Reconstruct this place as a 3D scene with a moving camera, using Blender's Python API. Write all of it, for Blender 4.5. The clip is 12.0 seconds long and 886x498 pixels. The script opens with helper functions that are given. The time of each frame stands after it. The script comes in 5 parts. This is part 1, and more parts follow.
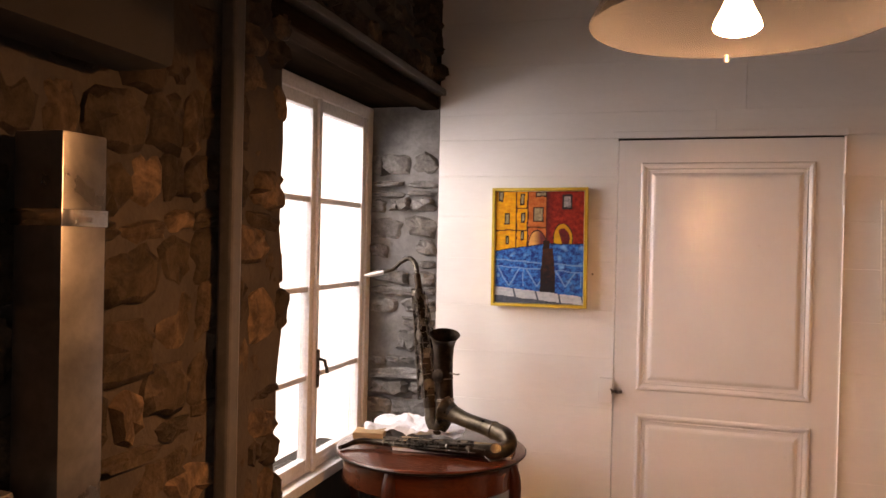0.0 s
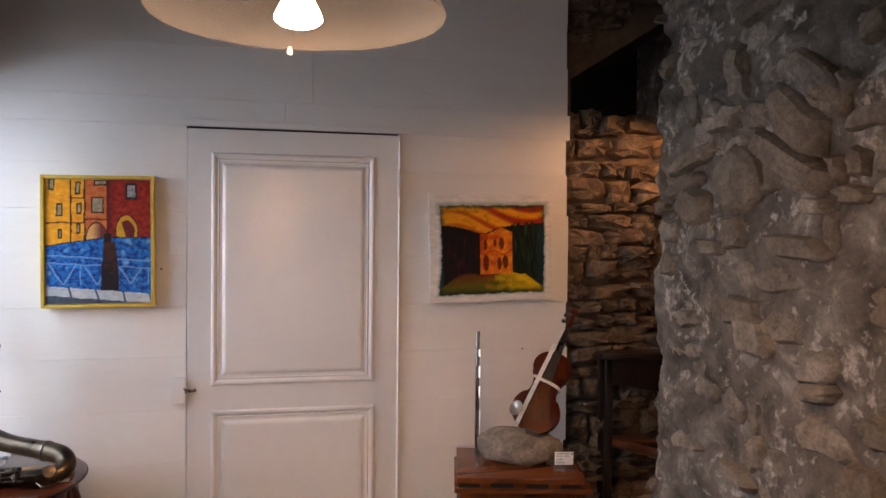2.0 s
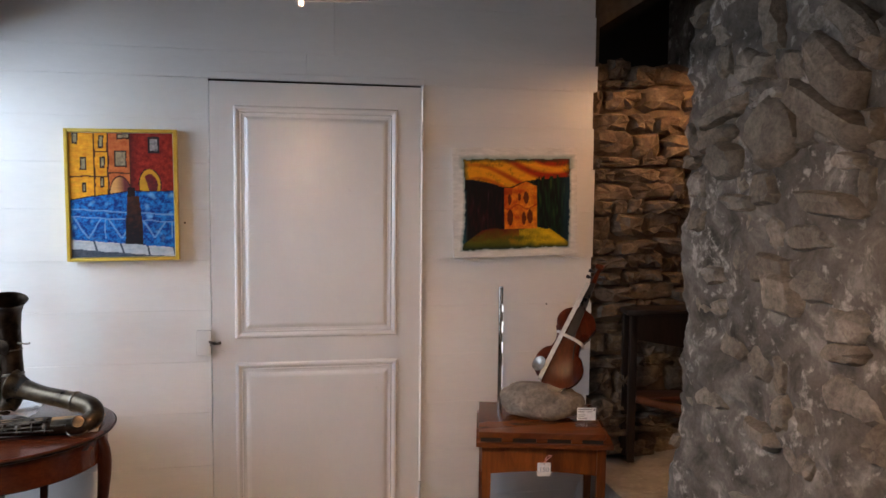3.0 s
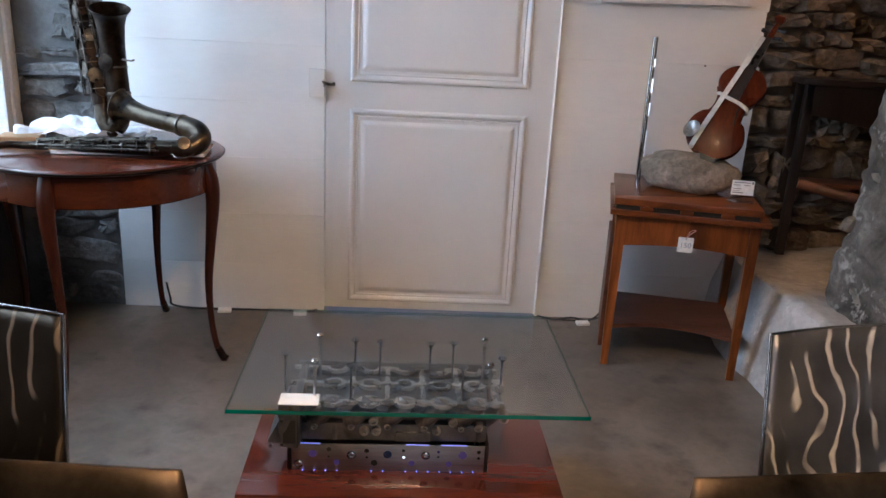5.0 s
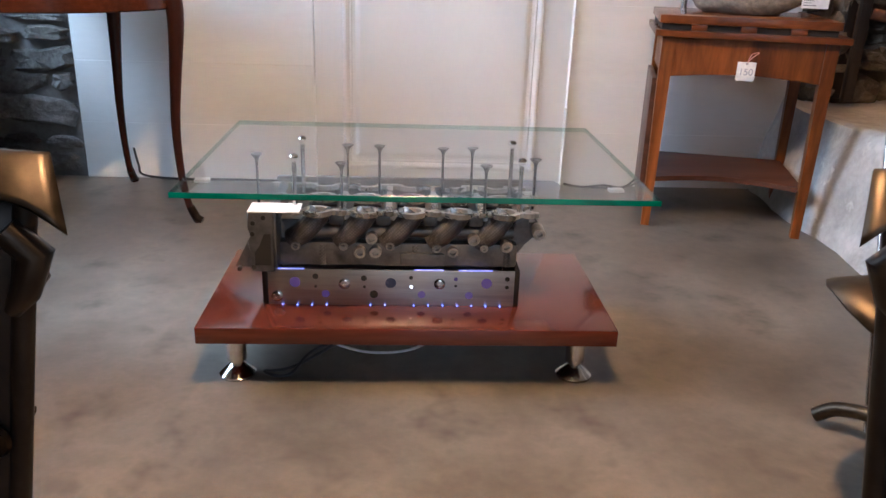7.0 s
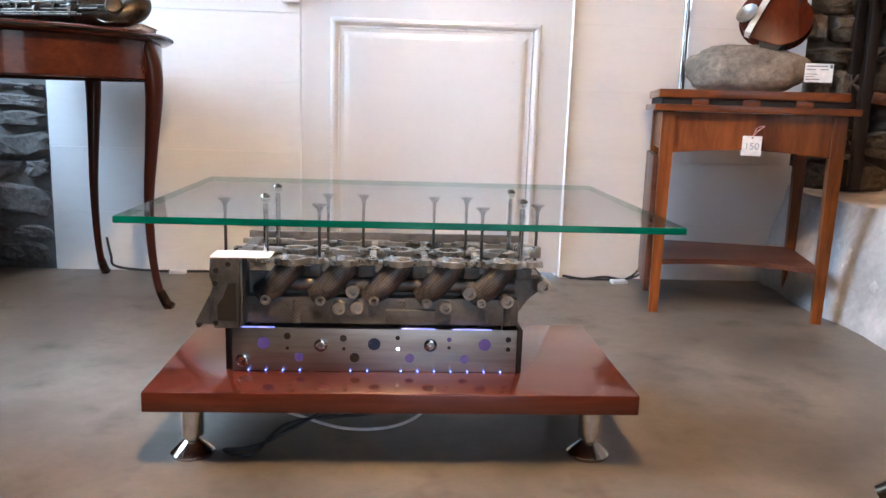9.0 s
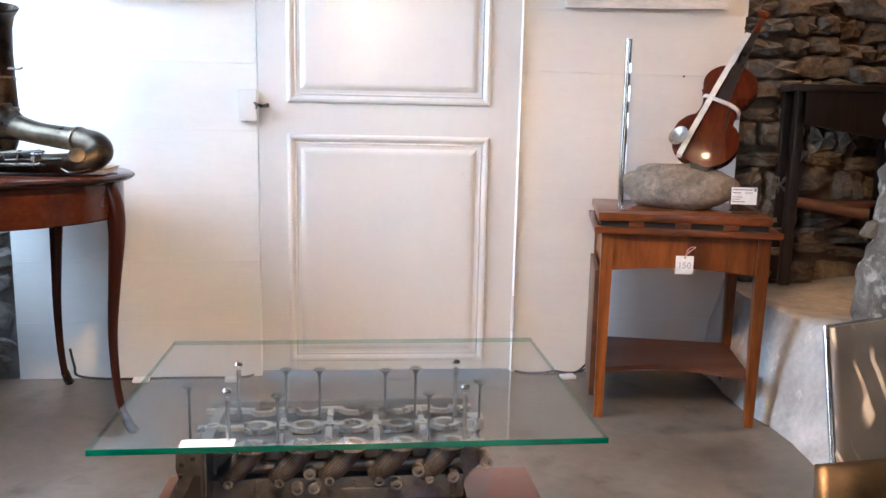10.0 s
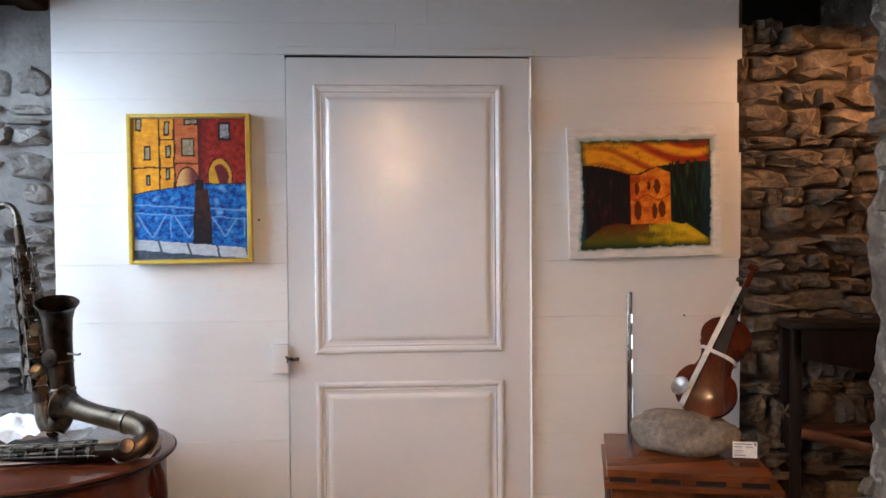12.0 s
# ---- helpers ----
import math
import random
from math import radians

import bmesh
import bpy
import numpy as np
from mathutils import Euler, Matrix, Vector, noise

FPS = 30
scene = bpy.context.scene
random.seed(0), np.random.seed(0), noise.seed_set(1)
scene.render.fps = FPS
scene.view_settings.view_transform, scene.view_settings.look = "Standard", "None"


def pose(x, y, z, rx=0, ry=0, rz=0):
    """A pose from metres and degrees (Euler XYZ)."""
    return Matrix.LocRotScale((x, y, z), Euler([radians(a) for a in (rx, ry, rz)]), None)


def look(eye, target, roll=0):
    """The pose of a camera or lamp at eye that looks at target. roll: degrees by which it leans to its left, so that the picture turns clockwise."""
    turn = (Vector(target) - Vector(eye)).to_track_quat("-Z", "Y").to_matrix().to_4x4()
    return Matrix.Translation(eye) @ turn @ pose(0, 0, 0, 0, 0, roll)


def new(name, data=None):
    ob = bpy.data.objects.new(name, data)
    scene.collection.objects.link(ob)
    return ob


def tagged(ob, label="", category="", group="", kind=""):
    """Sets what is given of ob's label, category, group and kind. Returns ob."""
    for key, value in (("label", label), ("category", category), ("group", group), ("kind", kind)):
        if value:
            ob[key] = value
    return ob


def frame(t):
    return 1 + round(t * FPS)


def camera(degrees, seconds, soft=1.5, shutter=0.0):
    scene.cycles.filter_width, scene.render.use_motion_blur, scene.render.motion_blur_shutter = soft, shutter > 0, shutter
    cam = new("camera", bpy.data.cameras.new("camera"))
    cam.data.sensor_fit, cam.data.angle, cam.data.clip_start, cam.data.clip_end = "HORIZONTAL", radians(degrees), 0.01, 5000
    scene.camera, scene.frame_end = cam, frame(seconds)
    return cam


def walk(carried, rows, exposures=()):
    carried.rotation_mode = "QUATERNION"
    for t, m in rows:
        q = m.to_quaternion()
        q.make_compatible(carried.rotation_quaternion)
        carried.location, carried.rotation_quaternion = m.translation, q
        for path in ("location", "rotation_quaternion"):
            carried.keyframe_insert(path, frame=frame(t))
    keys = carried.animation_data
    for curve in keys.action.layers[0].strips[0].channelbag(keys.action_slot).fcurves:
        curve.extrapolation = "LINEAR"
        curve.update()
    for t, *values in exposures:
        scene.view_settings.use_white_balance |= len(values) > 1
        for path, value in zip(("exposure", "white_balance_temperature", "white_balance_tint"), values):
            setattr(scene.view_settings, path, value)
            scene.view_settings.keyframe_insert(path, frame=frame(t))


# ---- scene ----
cam = camera(59.0, 12.0)
PATH = [
    (0, (0.257, -3.597, 1.631), (-0.315, -1.68, 1.609), 1.3),
    (0.5, (0.26, -3.536, 1.653), (-0.108, -1.57, 1.606), 0.3),
    (1, (0.248, -3.511, 1.653), (0.254, -1.512, 1.595), -0.9),
    (1.5, (0.265, -3.518, 1.652), (0.573, -1.542, 1.603), -0.1),
    (2, (0.274, -3.524, 1.64), (0.745, -1.581, 1.609), 0.5),
    (2.5, (0.264, -3.509, 1.64), (0.727, -1.564, 1.584), 0.5),
    (3, (0.306, -3.496, 1.652), (0.705, -1.543, 1.497), 0.6),
    (3.5, (0.32, -3.47, 1.598), (0.649, -1.516, 1.326), 0.9),
    (3.7, (0.31, -3.455, 1.597), (0.619, -1.51, 1.244), 1.6),
    (5.3, (0.282, -3.111, 1.254), (0.385, -1.219, 0.614), 2.8),
    (5.5, (0.268, -3.07, 1.224), (0.377, -1.186, 0.56), 2.4),
    (6, (0.293, -2.986, 1.063), (0.447, -1.115, 0.375), 4.5),
    (6.5, (0.303, -2.916, 0.927), (0.415, -1.062, 0.188), 2.0),
    (8.5, (0.328, -2.785, 0.608), (0.44, -0.83, 0.202), 2.1),
    (9, (0.325, -2.738, 0.606), (0.449, -0.776, 0.241), 1.8),
    (9.5, (0.337, -2.762, 0.724), (0.51, -0.804, 0.356), 0.7),
    (10, (0.342, -2.805, 0.942), (0.559, -0.844, 0.614), 1.2),
    (10.5, (0.352, -2.863, 1.16), (0.574, -0.888, 0.94), 1.9),
    (11, (0.398, -2.914, 1.278), (0.585, -0.927, 1.156), 0.7),
    (11.5, (0.399, -2.948, 1.376), (0.529, -0.954, 1.306), 0.5),
    (12, (0.364, -2.966, 1.463), (0.51, -0.972, 1.406), -0.4),
]
walk(cam, [(t, look(eye, target, roll)) for t, eye, target, roll in PATH],
     exposures=[(0.0, -0.4, 8900, 38), (1.0, -0.4, 8200, 31), (1.5, -0.4, 7100, 28), (2.5, -0.48, 6450, 22), (3.5, -0.4, 5950, 17), (5.5, -0.2, 5250, 13), (6.0, -0.15, 5250, 13), (6.5, 0.25, 5300, 13), (8.5, 0.85, 5300, 12), (9.5, 0.85, 5300, 12), (10.0, 0.75, 5400, 12), (10.5, 0.4, 5450, 13), (11.0, 0.1, 5550, 14), (12.0, -0.1, 6050, 18)])

# ---- world and light ----
world = bpy.data.worlds.new("sky")
scene.world = world
world.use_nodes = True
wt = world.node_tree
sky = wt.nodes.new("ShaderNodeTexSky")
sky.sky_type, sky.sun_disc = "NISHITA", False
sky.sun_elevation, sky.sun_rotation = radians(38), radians(200)
wt.links.new(sky.outputs[0], wt.nodes["Background"].inputs[0])
wt.nodes["Background"].inputs[1].default_value = 0.12


def area_lamp(name, eye, target, sx, sy, watts, colour):
    d = bpy.data.lights.new(name, "AREA")
    d.shape, d.size, d.size_y, d.energy, d.color = "RECTANGLE", sx, sy, watts, colour
    ob = new(name, d)
    ob.matrix_world = look(eye, target)
    return ob


# daylight of the window beside the round table, and fill added as from an unseen, assumed door behind the walker
area_lamp("window_daylight", (-2.1, -1.2, 2.2), (-0.5, -0.45, 0.95), 1.7, 1.5, 205, (0.74, 0.89, 1.0))
area_lamp("shop_door_daylight", (0.95, -4.9, 1.35), (0.7, -1.0, 0.7), 1.2, 1.9, 5.0, (0.95, 0.98, 1.0))


# ---- materials ----
def mat_base(name):
    m = bpy.data.materials.new(name)
    m.use_nodes = True
    return m, m.node_tree, m.node_tree.nodes["Principled BSDF"]


def ramp(t, fac, stops):
    r = t.nodes.new("ShaderNodeValToRGB")
    t.links.new(fac, r.inputs[0])
    e = r.color_ramp.elements
    while len(e) < len(stops):
        e.new(0.5)
    for k, (p, c) in zip(e, stops):
        k.position, k.color = p, (*c, 1)
    return r.outputs[0]


def tex_noise(t, scale, detail=4, rough=0.55, vec=None, dist=0.0):
    n = t.nodes.new("ShaderNodeTexNoise")
    n.inputs["Scale"].default_value, n.inputs["Detail"].default_value = scale, detail
    n.inputs["Roughness"].default_value, n.inputs["Distortion"].default_value = rough, dist
    if vec is not None:
        t.links.new(vec, n.inputs["Vector"])
    return n.outputs[0]


def position(t, sx=1, sy=1, sz=1):
    g = t.nodes.new("ShaderNodeNewGeometry")
    mp = t.nodes.new("ShaderNodeMapping")
    mp.inputs["Scale"].default_value = (sx, sy, sz)
    t.links.new(g.outputs["Position"], mp.inputs[0])
    return mp.outputs[0]


def mix(t, a, b, fac, mode="MIX"):
    m = t.nodes.new("ShaderNodeMix")
    m.data_type, m.blend_type = "RGBA", mode
    for sock, v in ((m.inputs[0], fac), (m.inputs[6], a), (m.inputs[7], b)):
        if isinstance(v, (int, float)):
            sock.default_value = v
        elif isinstance(v, tuple):
            sock.default_value = (*v, 1)
        else:
            t.links.new(v, sock)
    return m.outputs[2]


def bump(t, p, height, strength, dist=0.01):
    b = t.nodes.new("ShaderNodeBump")
    b.inputs["Strength"].default_value, b.inputs["Distance"].default_value = strength, dist
    t.links.new(height, b.inputs["Height"])
    old = p.inputs["Normal"].links
    if old:
        t.links.new(old[0].from_socket, b.inputs["Normal"])
    t.links.new(b.outputs[0], p.inputs["Normal"])


def surface(name, lo, hi, scale=6, rough=0.5, metal=0.0, fine=80, relief=0.2, stretch=(1, 1, 1), spread=0.12, spots=None, coat=0.0, vary=0.0, mottle=0.72):
    """A material with a broad and a fine variation: colours lo to hi, gloss and relief."""
    m, t, p = mat_base(name)
    v = position(t, *stretch)
    a = tex_noise(t, scale, 5, 0.6, v, 0.3)
    b = tex_noise(t, fine, 4, 0.6, v)
    c = mix(t, ramp(t, a, [(0.32, lo), (0.68, hi)]), ramp(t, b, [(0.3, (mottle,) * 3), (0.7, (1, 1, 1))]), 0.7, "MULTIPLY")
    if spots:
        s = tex_noise(t, spots[0], 3, 0.7, v)
        c = mix(t, c, spots[1], ramp(t, s, [(spots[2], (0, 0, 0)), (spots[2] + (spots[3] if len(spots) > 3 else 0.08), (1, 1, 1))]))
    if vary:
        oi = t.nodes.new("ShaderNodeObjectInfo")
        c = mix(t, c, ramp(t, oi.outputs["Random"], [(0, (1 - vary,) * 3), (1, (1, 1, 1))]), 1.0, "MULTIPLY")
    t.links.new(c, p.inputs["Base Color"])
    r = ramp(t, a, [(0.3, (max(0.02, rough - spread),) * 3), (0.7, (min(1, rough + spread),) * 3)])
    t.links.new(r, p.inputs["Roughness"])
    p.inputs["Metallic"].default_value = metal
    p.inputs["Coat Weight"].default_value = coat
    p.inputs["Coat Roughness"].default_value = 0.12
    if relief:
        bump(t, p, b, relief, 0.004)
    return m


def stone_material(name, tones, dark, fine=55, warm=None):
    m, t, p = mat_base(name)
    v = position(t)
    oi = t.nodes.new("ShaderNodeObjectInfo")
    n = len(tones)
    per = ramp(t, oi.outputs["Random"], [(i / max(1, n - 1), c) for i, c in enumerate(tones)])
    big = tex_noise(t, 9, 6, 0.65, v, 0.6)
    small = tex_noise(t, fine, 6, 0.7, v)
    crack = t.nodes.new("ShaderNodeTexVoronoi")
    crack.feature = "DISTANCE_TO_EDGE"
    crack.inputs["Scale"].default_value = 16
    t.links.new(tex_vec(t, v, 0.05), crack.inputs["Vector"])
    c = mix(t, per, dark, ramp(t, big, [(0.42, (0.75, 0.75, 0.75)), (0.66, (0, 0, 0))]))
    c = mix(t, c, ramp(t, small, [(0.3, (0.5, 0.5, 0.5)), (0.72, (1.15, 1.15, 1.15))]), 0.85, "MULTIPLY")
    t.links.new(c, p.inputs["Base Color"])
    p.inputs["Roughness"].default_value = 0.92
    p.inputs["Specular IOR Level"].default_value = 0.2
    bump(t, p, big, 0.7, 0.02)
    bump(t, p, crack.outputs["Distance"], 0.25, 0.01)
    bump(t, p, small, 0.9, 0.008)
    return m


def lime_wall(name):
    """Old rubble masonry smeared with grey mortar: pale lime patches, dark sooty hollows, grit."""
    m, t, p = mat_base(name)
    v = position(t)
    big = tex_noise(t, 3.2, 5, 0.6, v, 0.8)
    mid = tex_noise(t, 6.5, 6, 0.6, v, 0.5)
    grit = tex_noise(t, 24, 5, 0.62, v)
    fine = tex_noise(t, 75, 4, 0.65, v)
    c = ramp(t, mid, [(0.3, (0.045, 0.04, 0.033)), (0.42, (0.095, 0.086, 0.073)), (0.56, (0.145, 0.132, 0.114)), (0.68, (0.25, 0.233, 0.206))])
    c = mix(t, c, (0.42, 0.4, 0.36), ramp(t, mix(t, grit, big, 0.45), [(0.54, (0, 0, 0)), (0.62, (0.8, 0.8, 0.8))]))
    c = mix(t, c, ramp(t, fine, [(0.3, (0.72, 0.72, 0.72)), (0.7, (1.08, 1.08, 1.08))]), 0.8, "MULTIPLY")
    t.links.new(c, p.inputs["Base Color"])
    p.inputs["Roughness"].default_value = 0.95
    p.inputs["Specular IOR Level"].default_value = 0.15
    bump(t, p, grit, 0.5, 0.012)
    bump(t, p, fine, 0.5, 0.004)
    return m


def tex_vec(t, v, amount):
    n = t.nodes.new("ShaderNodeTexNoise")
    n.inputs["Scale"].default_value = 7
    t.links.new(v, n.inputs["Vector"])
    a = t.nodes.new("ShaderNodeVectorMath")
    a.operation = "MULTIPLY_ADD"
    t.links.new(n.outputs["Color"], a.inputs[0])
    a.inputs[1].default_value = (amount,) * 3
    t.links.new(v, a.inputs[2])
    return a.outputs[0]


def wood(name, lo, hi, along="x", rough=0.3, coat=0.3, rings=9.0):
    """Stained, varnished wood whose grain runs along one axis of the world."""
    m, t, p = mat_base(name)
    s = {"x": (0.12, 1, 1), "y": (1, 0.12, 1), "z": (1, 1, 0.12)}[along]
    v = position(t, *s)
    g = tex_noise(t, rings, 5, 0.6, v, 1.2)
    f = tex_noise(t, 110, 3, 0.6, v)
    big = tex_noise(t, 2.2, 3, 0.5, v)
    c = ramp(t, g, [(0.3, lo), (0.5, tuple((a + b) / 2 for a, b in zip(lo, hi))), (0.7, hi)])
    c = mix(t, c, ramp(t, f, [(0.35, (0.6, 0.6, 0.6)), (0.65, (1, 1, 1))]), 0.6, "MULTIPLY")
    c = mix(t, c, ramp(t, big, [(0.3, (0.7, 0.7, 0.7)), (0.7, (1, 1, 1))]), 0.8, "MULTIPLY")
    t.links.new(c, p.inputs["Base Color"])
    t.links.new(ramp(t, big, [(0.3, (rough * 0.7,) * 3), (0.7, (rough * 1.4,) * 3)]), p.inputs["Roughness"])
    p.inputs["Specular IOR Level"].default_value = 0.22
    p.inputs["Coat Weight"].default_value = coat * 0.7
    p.inputs["Coat Roughness"].default_value = 0.08
    bump(t, p, f, 0.08, 0.002)
    return m


def glow(name, colour, strength):
    m, t, p = mat_base(name)
    p.inputs["Base Color"].default_value = (*colour, 1)
    p.inputs["Emission Color"].default_value = (*colour, 1)
    p.inputs["Emission Strength"].default_value = strength
    return m


def pane_glass(name, tint, gloss=1.0):
    m = bpy.data.materials.new(name)
    m.use_nodes = True
    t = m.node_tree
    t.nodes.remove(t.nodes["Principled BSDF"])
    tr, gl, lw, mx = (t.nodes.new(k) for k in ("ShaderNodeBsdfTransparent", "ShaderNodeBsdfGlossy", "ShaderNodeLayerWeight", "ShaderNodeMixShader"))
    pw, ma = t.nodes.new("ShaderNodeMath"), t.nodes.new("ShaderNodeMath")
    pw.operation, ma.operation = "POWER", "MULTIPLY_ADD"
    lw.inputs["Blend"].default_value = 0.5
    pw.inputs[1].default_value, ma.inputs[1].default_value, ma.inputs[2].default_value = 5.0, 0.85 * gloss, 0.065 * gloss
    tr.inputs[0].default_value = (*tint, 1)
    gl.inputs["Roughness"].default_value = 0.01
    t.links.new(lw.outputs["Facing"], pw.inputs[0])
    t.links.new(pw.outputs[0], ma.inputs[0])
    t.links.new(ma.outputs[0], mx.inputs[0])
    t.links.new(tr.outputs[0], mx.inputs[1])
    t.links.new(gl.outputs[0], mx.inputs[2])
    t.links.new(mx.outputs[0], t.nodes["Material Output"].inputs[0])
    return m


def swirl_metal(name, lo, hi, scale, rough):
    """Sheet steel with ground, wavy polishing marks."""
    m, t, p = mat_base(name)
    v = position(t)
    w = t.nodes.new("ShaderNodeTexWave")
    w.bands_direction = "X"
    w.inputs["Scale"].default_value, w.inputs["Distortion"].default_value = scale, 9
    w.inputs["Detail"].default_value, w.inputs["Detail Scale"].default_value = 1.5, 1.2
    t.links.new(v, w.inputs["Vector"])
    a = tex_noise(t, 5, 4, 0.6, v)
    f = tex_noise(t, 160, 3, 0.6, v)
    gap = ramp(t, tex_noise(t, 6, 2, 0.5, v), [(0.42, (0, 0, 0)), (0.5, (1, 1, 1))])
    mark = mix(t, ramp(t, w.outputs["Fac"], [(0.86, (0, 0, 0)), (0.97, (1, 1, 1))]), gap, 1.0, "MULTIPLY")
    c = mix(t, lo, hi, mark)
    c = mix(t, c, ramp(t, a, [(0.3, (0.55, 0.55, 0.55)), (0.7, (1, 1, 1))]), 0.8, "MULTIPLY")
    t.links.new(c, p.inputs["Base Color"])
    t.links.new(ramp(t, mark, [(0, (0.95,) * 3), (1, (0.35,) * 3)]), p.inputs["Metallic"])
    t.links.new(mix(t, ramp(t, a, [(0.3, (rough * 0.7,) * 3), (0.7, (rough * 1.3,) * 3)]), (0.6, 0.6, 0.6), mark), p.inputs["Roughness"])
    bump(t, p, w.outputs["Fac"], 0.15, 0.004)
    bump(t, p, f, 0.1, 0.002)
    return m


def knurled(name):
    m, t, p = mat_base(name)
    v = position(t)
    mp = t.nodes.new("ShaderNodeMapping")
    mp.inputs["Rotation"].default_value = (0, radians(45), 0)
    t.links.new(v, mp.inputs[0])
    ck = t.nodes.new("ShaderNodeTexVoronoi")
    ck.distance = "CHEBYCHEV"
    ck.inputs["Scale"].default_value, ck.inputs["Randomness"].default_value = 210, 0.1
    t.links.new(mp.outputs[0], ck.inputs["Vector"])
    n = tex_noise(t, 30, 4, 0.6, v)
    c = mix(t, ramp(t, n, [(0.3, (0.1, 0.095, 0.09)), (0.7, (0.26, 0.25, 0.24))]), ramp(t, ck.outputs["Distance"], [(0.1, (1, 1, 1)), (0.5, (0.35, 0.35, 0.35))]), 0.8, "MULTIPLY")
    t.links.new(c, p.inputs["Base Color"])
    p.inputs["Metallic"].default_value, p.inputs["Roughness"].default_value = 0.75, 0.5
    bump(t, p, ck.outputs["Distance"], -0.6, 0.003)
    return m


def painted(name, attribute="paint"):
    m, t, p = mat_base(name)
    a = t.nodes.new("ShaderNodeVertexColor")
    a.layer_name = attribute
    v = position(t)
    n = tex_noise(t, 70, 4, 0.6, v)
    s = tex_noise(t, 18, 4, 0.6, position(t, 1, 1, 4))
    c = mix(t, a.outputs[0], ramp(t, s, [(0.3, (0.74, 0.74, 0.74)), (0.65, (1.0, 1.0, 1.0))]), 0.9, "MULTIPLY")
    t.links.new(c, p.inputs["Base Color"])
    p.inputs["Roughness"].default_value = 0.5
    p.inputs["Specular IOR Level"].default_value = 0.25
    bump(t, p, n, 0.35, 0.003)
    return m


WHITE = surface("white_board_paint", (0.70, 0.70, 0.68), (0.80, 0.80, 0.78), 1.6, 0.5, fine=45, relief=0.05, stretch=(0.4, 1, 1.6), vary=0.04, mottle=0.95)
DOORWHITE = surface("white_door_paint", (0.66, 0.655, 0.64), (0.7, 0.695, 0.68), 2.5, 0.3, fine=60, relief=0.03, stretch=(1.2, 1, 0.8), mottle=0.97, spread=0.03, coat=0.35)


def brushed_gloss(m, strokes, depth, weight, rough):
    """Gloss paint laid on with level brush strokes: a clear coat whose relief runs along the strokes."""
    t, p = m.node_tree, m.node_tree.nodes["Principled BSDF"]
    b = t.nodes.new("ShaderNodeBump")
    b.inputs["Strength"].default_value, b.inputs["Distance"].default_value = 1.0, depth
    t.links.new(tex_noise(t, strokes, 3, 0.6, position(t, 0.02, 1, 1)), b.inputs["Height"])
    t.links.new(b.outputs[0], p.inputs["Coat Normal"])
    p.inputs["Coat Weight"].default_value, p.inputs["Coat Roughness"].default_value = weight, rough


brushed_gloss(DOORWHITE, 55, 0.0045, 1.0, 0.13)
brushed_gloss(WHITE, 40, 0.004, 0.3, 0.3)
FRAMEWHITE = surface("window_paint", (0.72, 0.73, 0.73), (0.82, 0.82, 0.82), 4, 0.4, fine=60, relief=0.1)
CEILING = surface("unseen_dark_ceiling", (0.1, 0.075, 0.055), (0.2, 0.15, 0.11), 3, 0.7, fine=60, stretch=(4, 0.3, 1))
CONCRETE = surface("polished_concrete", (0.085, 0.075, 0.06), (0.2, 0.178, 0.146), 3.2, 0.42, fine=26, relief=0.08, spread=0.1, spots=(6.5, (0.06, 0.051, 0.041), 0.52, 0.2), mottle=0.66)
ROUGHCAST = surface("rough_cement", (0.32, 0.305, 0.28), (0.56, 0.535, 0.5), 5, 0.9, fine=42, relief=0.7, spots=(11, (0.52, 0.5, 0.46), 0.62))
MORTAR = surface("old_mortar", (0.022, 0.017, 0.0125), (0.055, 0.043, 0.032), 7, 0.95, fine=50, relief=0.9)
ROUGHJAMB = surface("grey_jamb_mortar", (0.11, 0.107, 0.1), (0.25, 0.245, 0.233), 6, 0.95, fine=50, relief=0.9)
WARMMORTAR = surface("brown_mortar", (0.12, 0.088, 0.06), (0.22, 0.165, 0.115), 7, 0.95, fine=50, relief=0.9)
GREYMORTAR = lime_wall("grey_lime_mortar")
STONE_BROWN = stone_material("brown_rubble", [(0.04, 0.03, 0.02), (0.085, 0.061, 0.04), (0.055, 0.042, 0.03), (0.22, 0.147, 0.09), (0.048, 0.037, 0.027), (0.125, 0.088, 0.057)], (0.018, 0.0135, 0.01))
STONE_SLATE = stone_material("layered_stone", [(0.16, 0.125, 0.09), (0.27, 0.21, 0.15), (0.2, 0.165, 0.125), (0.33, 0.25, 0.17), (0.14, 0.115, 0.09)], (0.07, 0.054, 0.04))
STONE_GREY = stone_material("grey_rubble", [(0.24, 0.206, 0.162), (0.34, 0.3, 0.245), (0.2, 0.172, 0.136), (0.42, 0.388, 0.335)], (0.13, 0.112, 0.088))
STONE_JAMB = stone_material("mortared_jamb_stone", [(0.2, 0.194, 0.18), (0.28, 0.274, 0.26), (0.17, 0.158, 0.142), (0.36, 0.355, 0.34)], (0.11, 0.104, 0.094))
OLDWOOD = wood("old_dark_timber", (0.01, 0.007, 0.005), (0.034, 0.022, 0.015), "y", 0.9, 0)
OLDWOOD.node_tree.nodes["Principled BSDF"].inputs["Specular IOR Level"].default_value = 0.0
BEAMWOOD = wood("dark_beam", (0.012, 0.009, 0.007), (0.03, 0.02, 0.015), "x", 0.8, 0)
MAHOGANY = wood("mahogany", (0.04, 0.009, 0.004), (0.115, 0.03, 0.012), "x", 0.22, 0.5, 7)
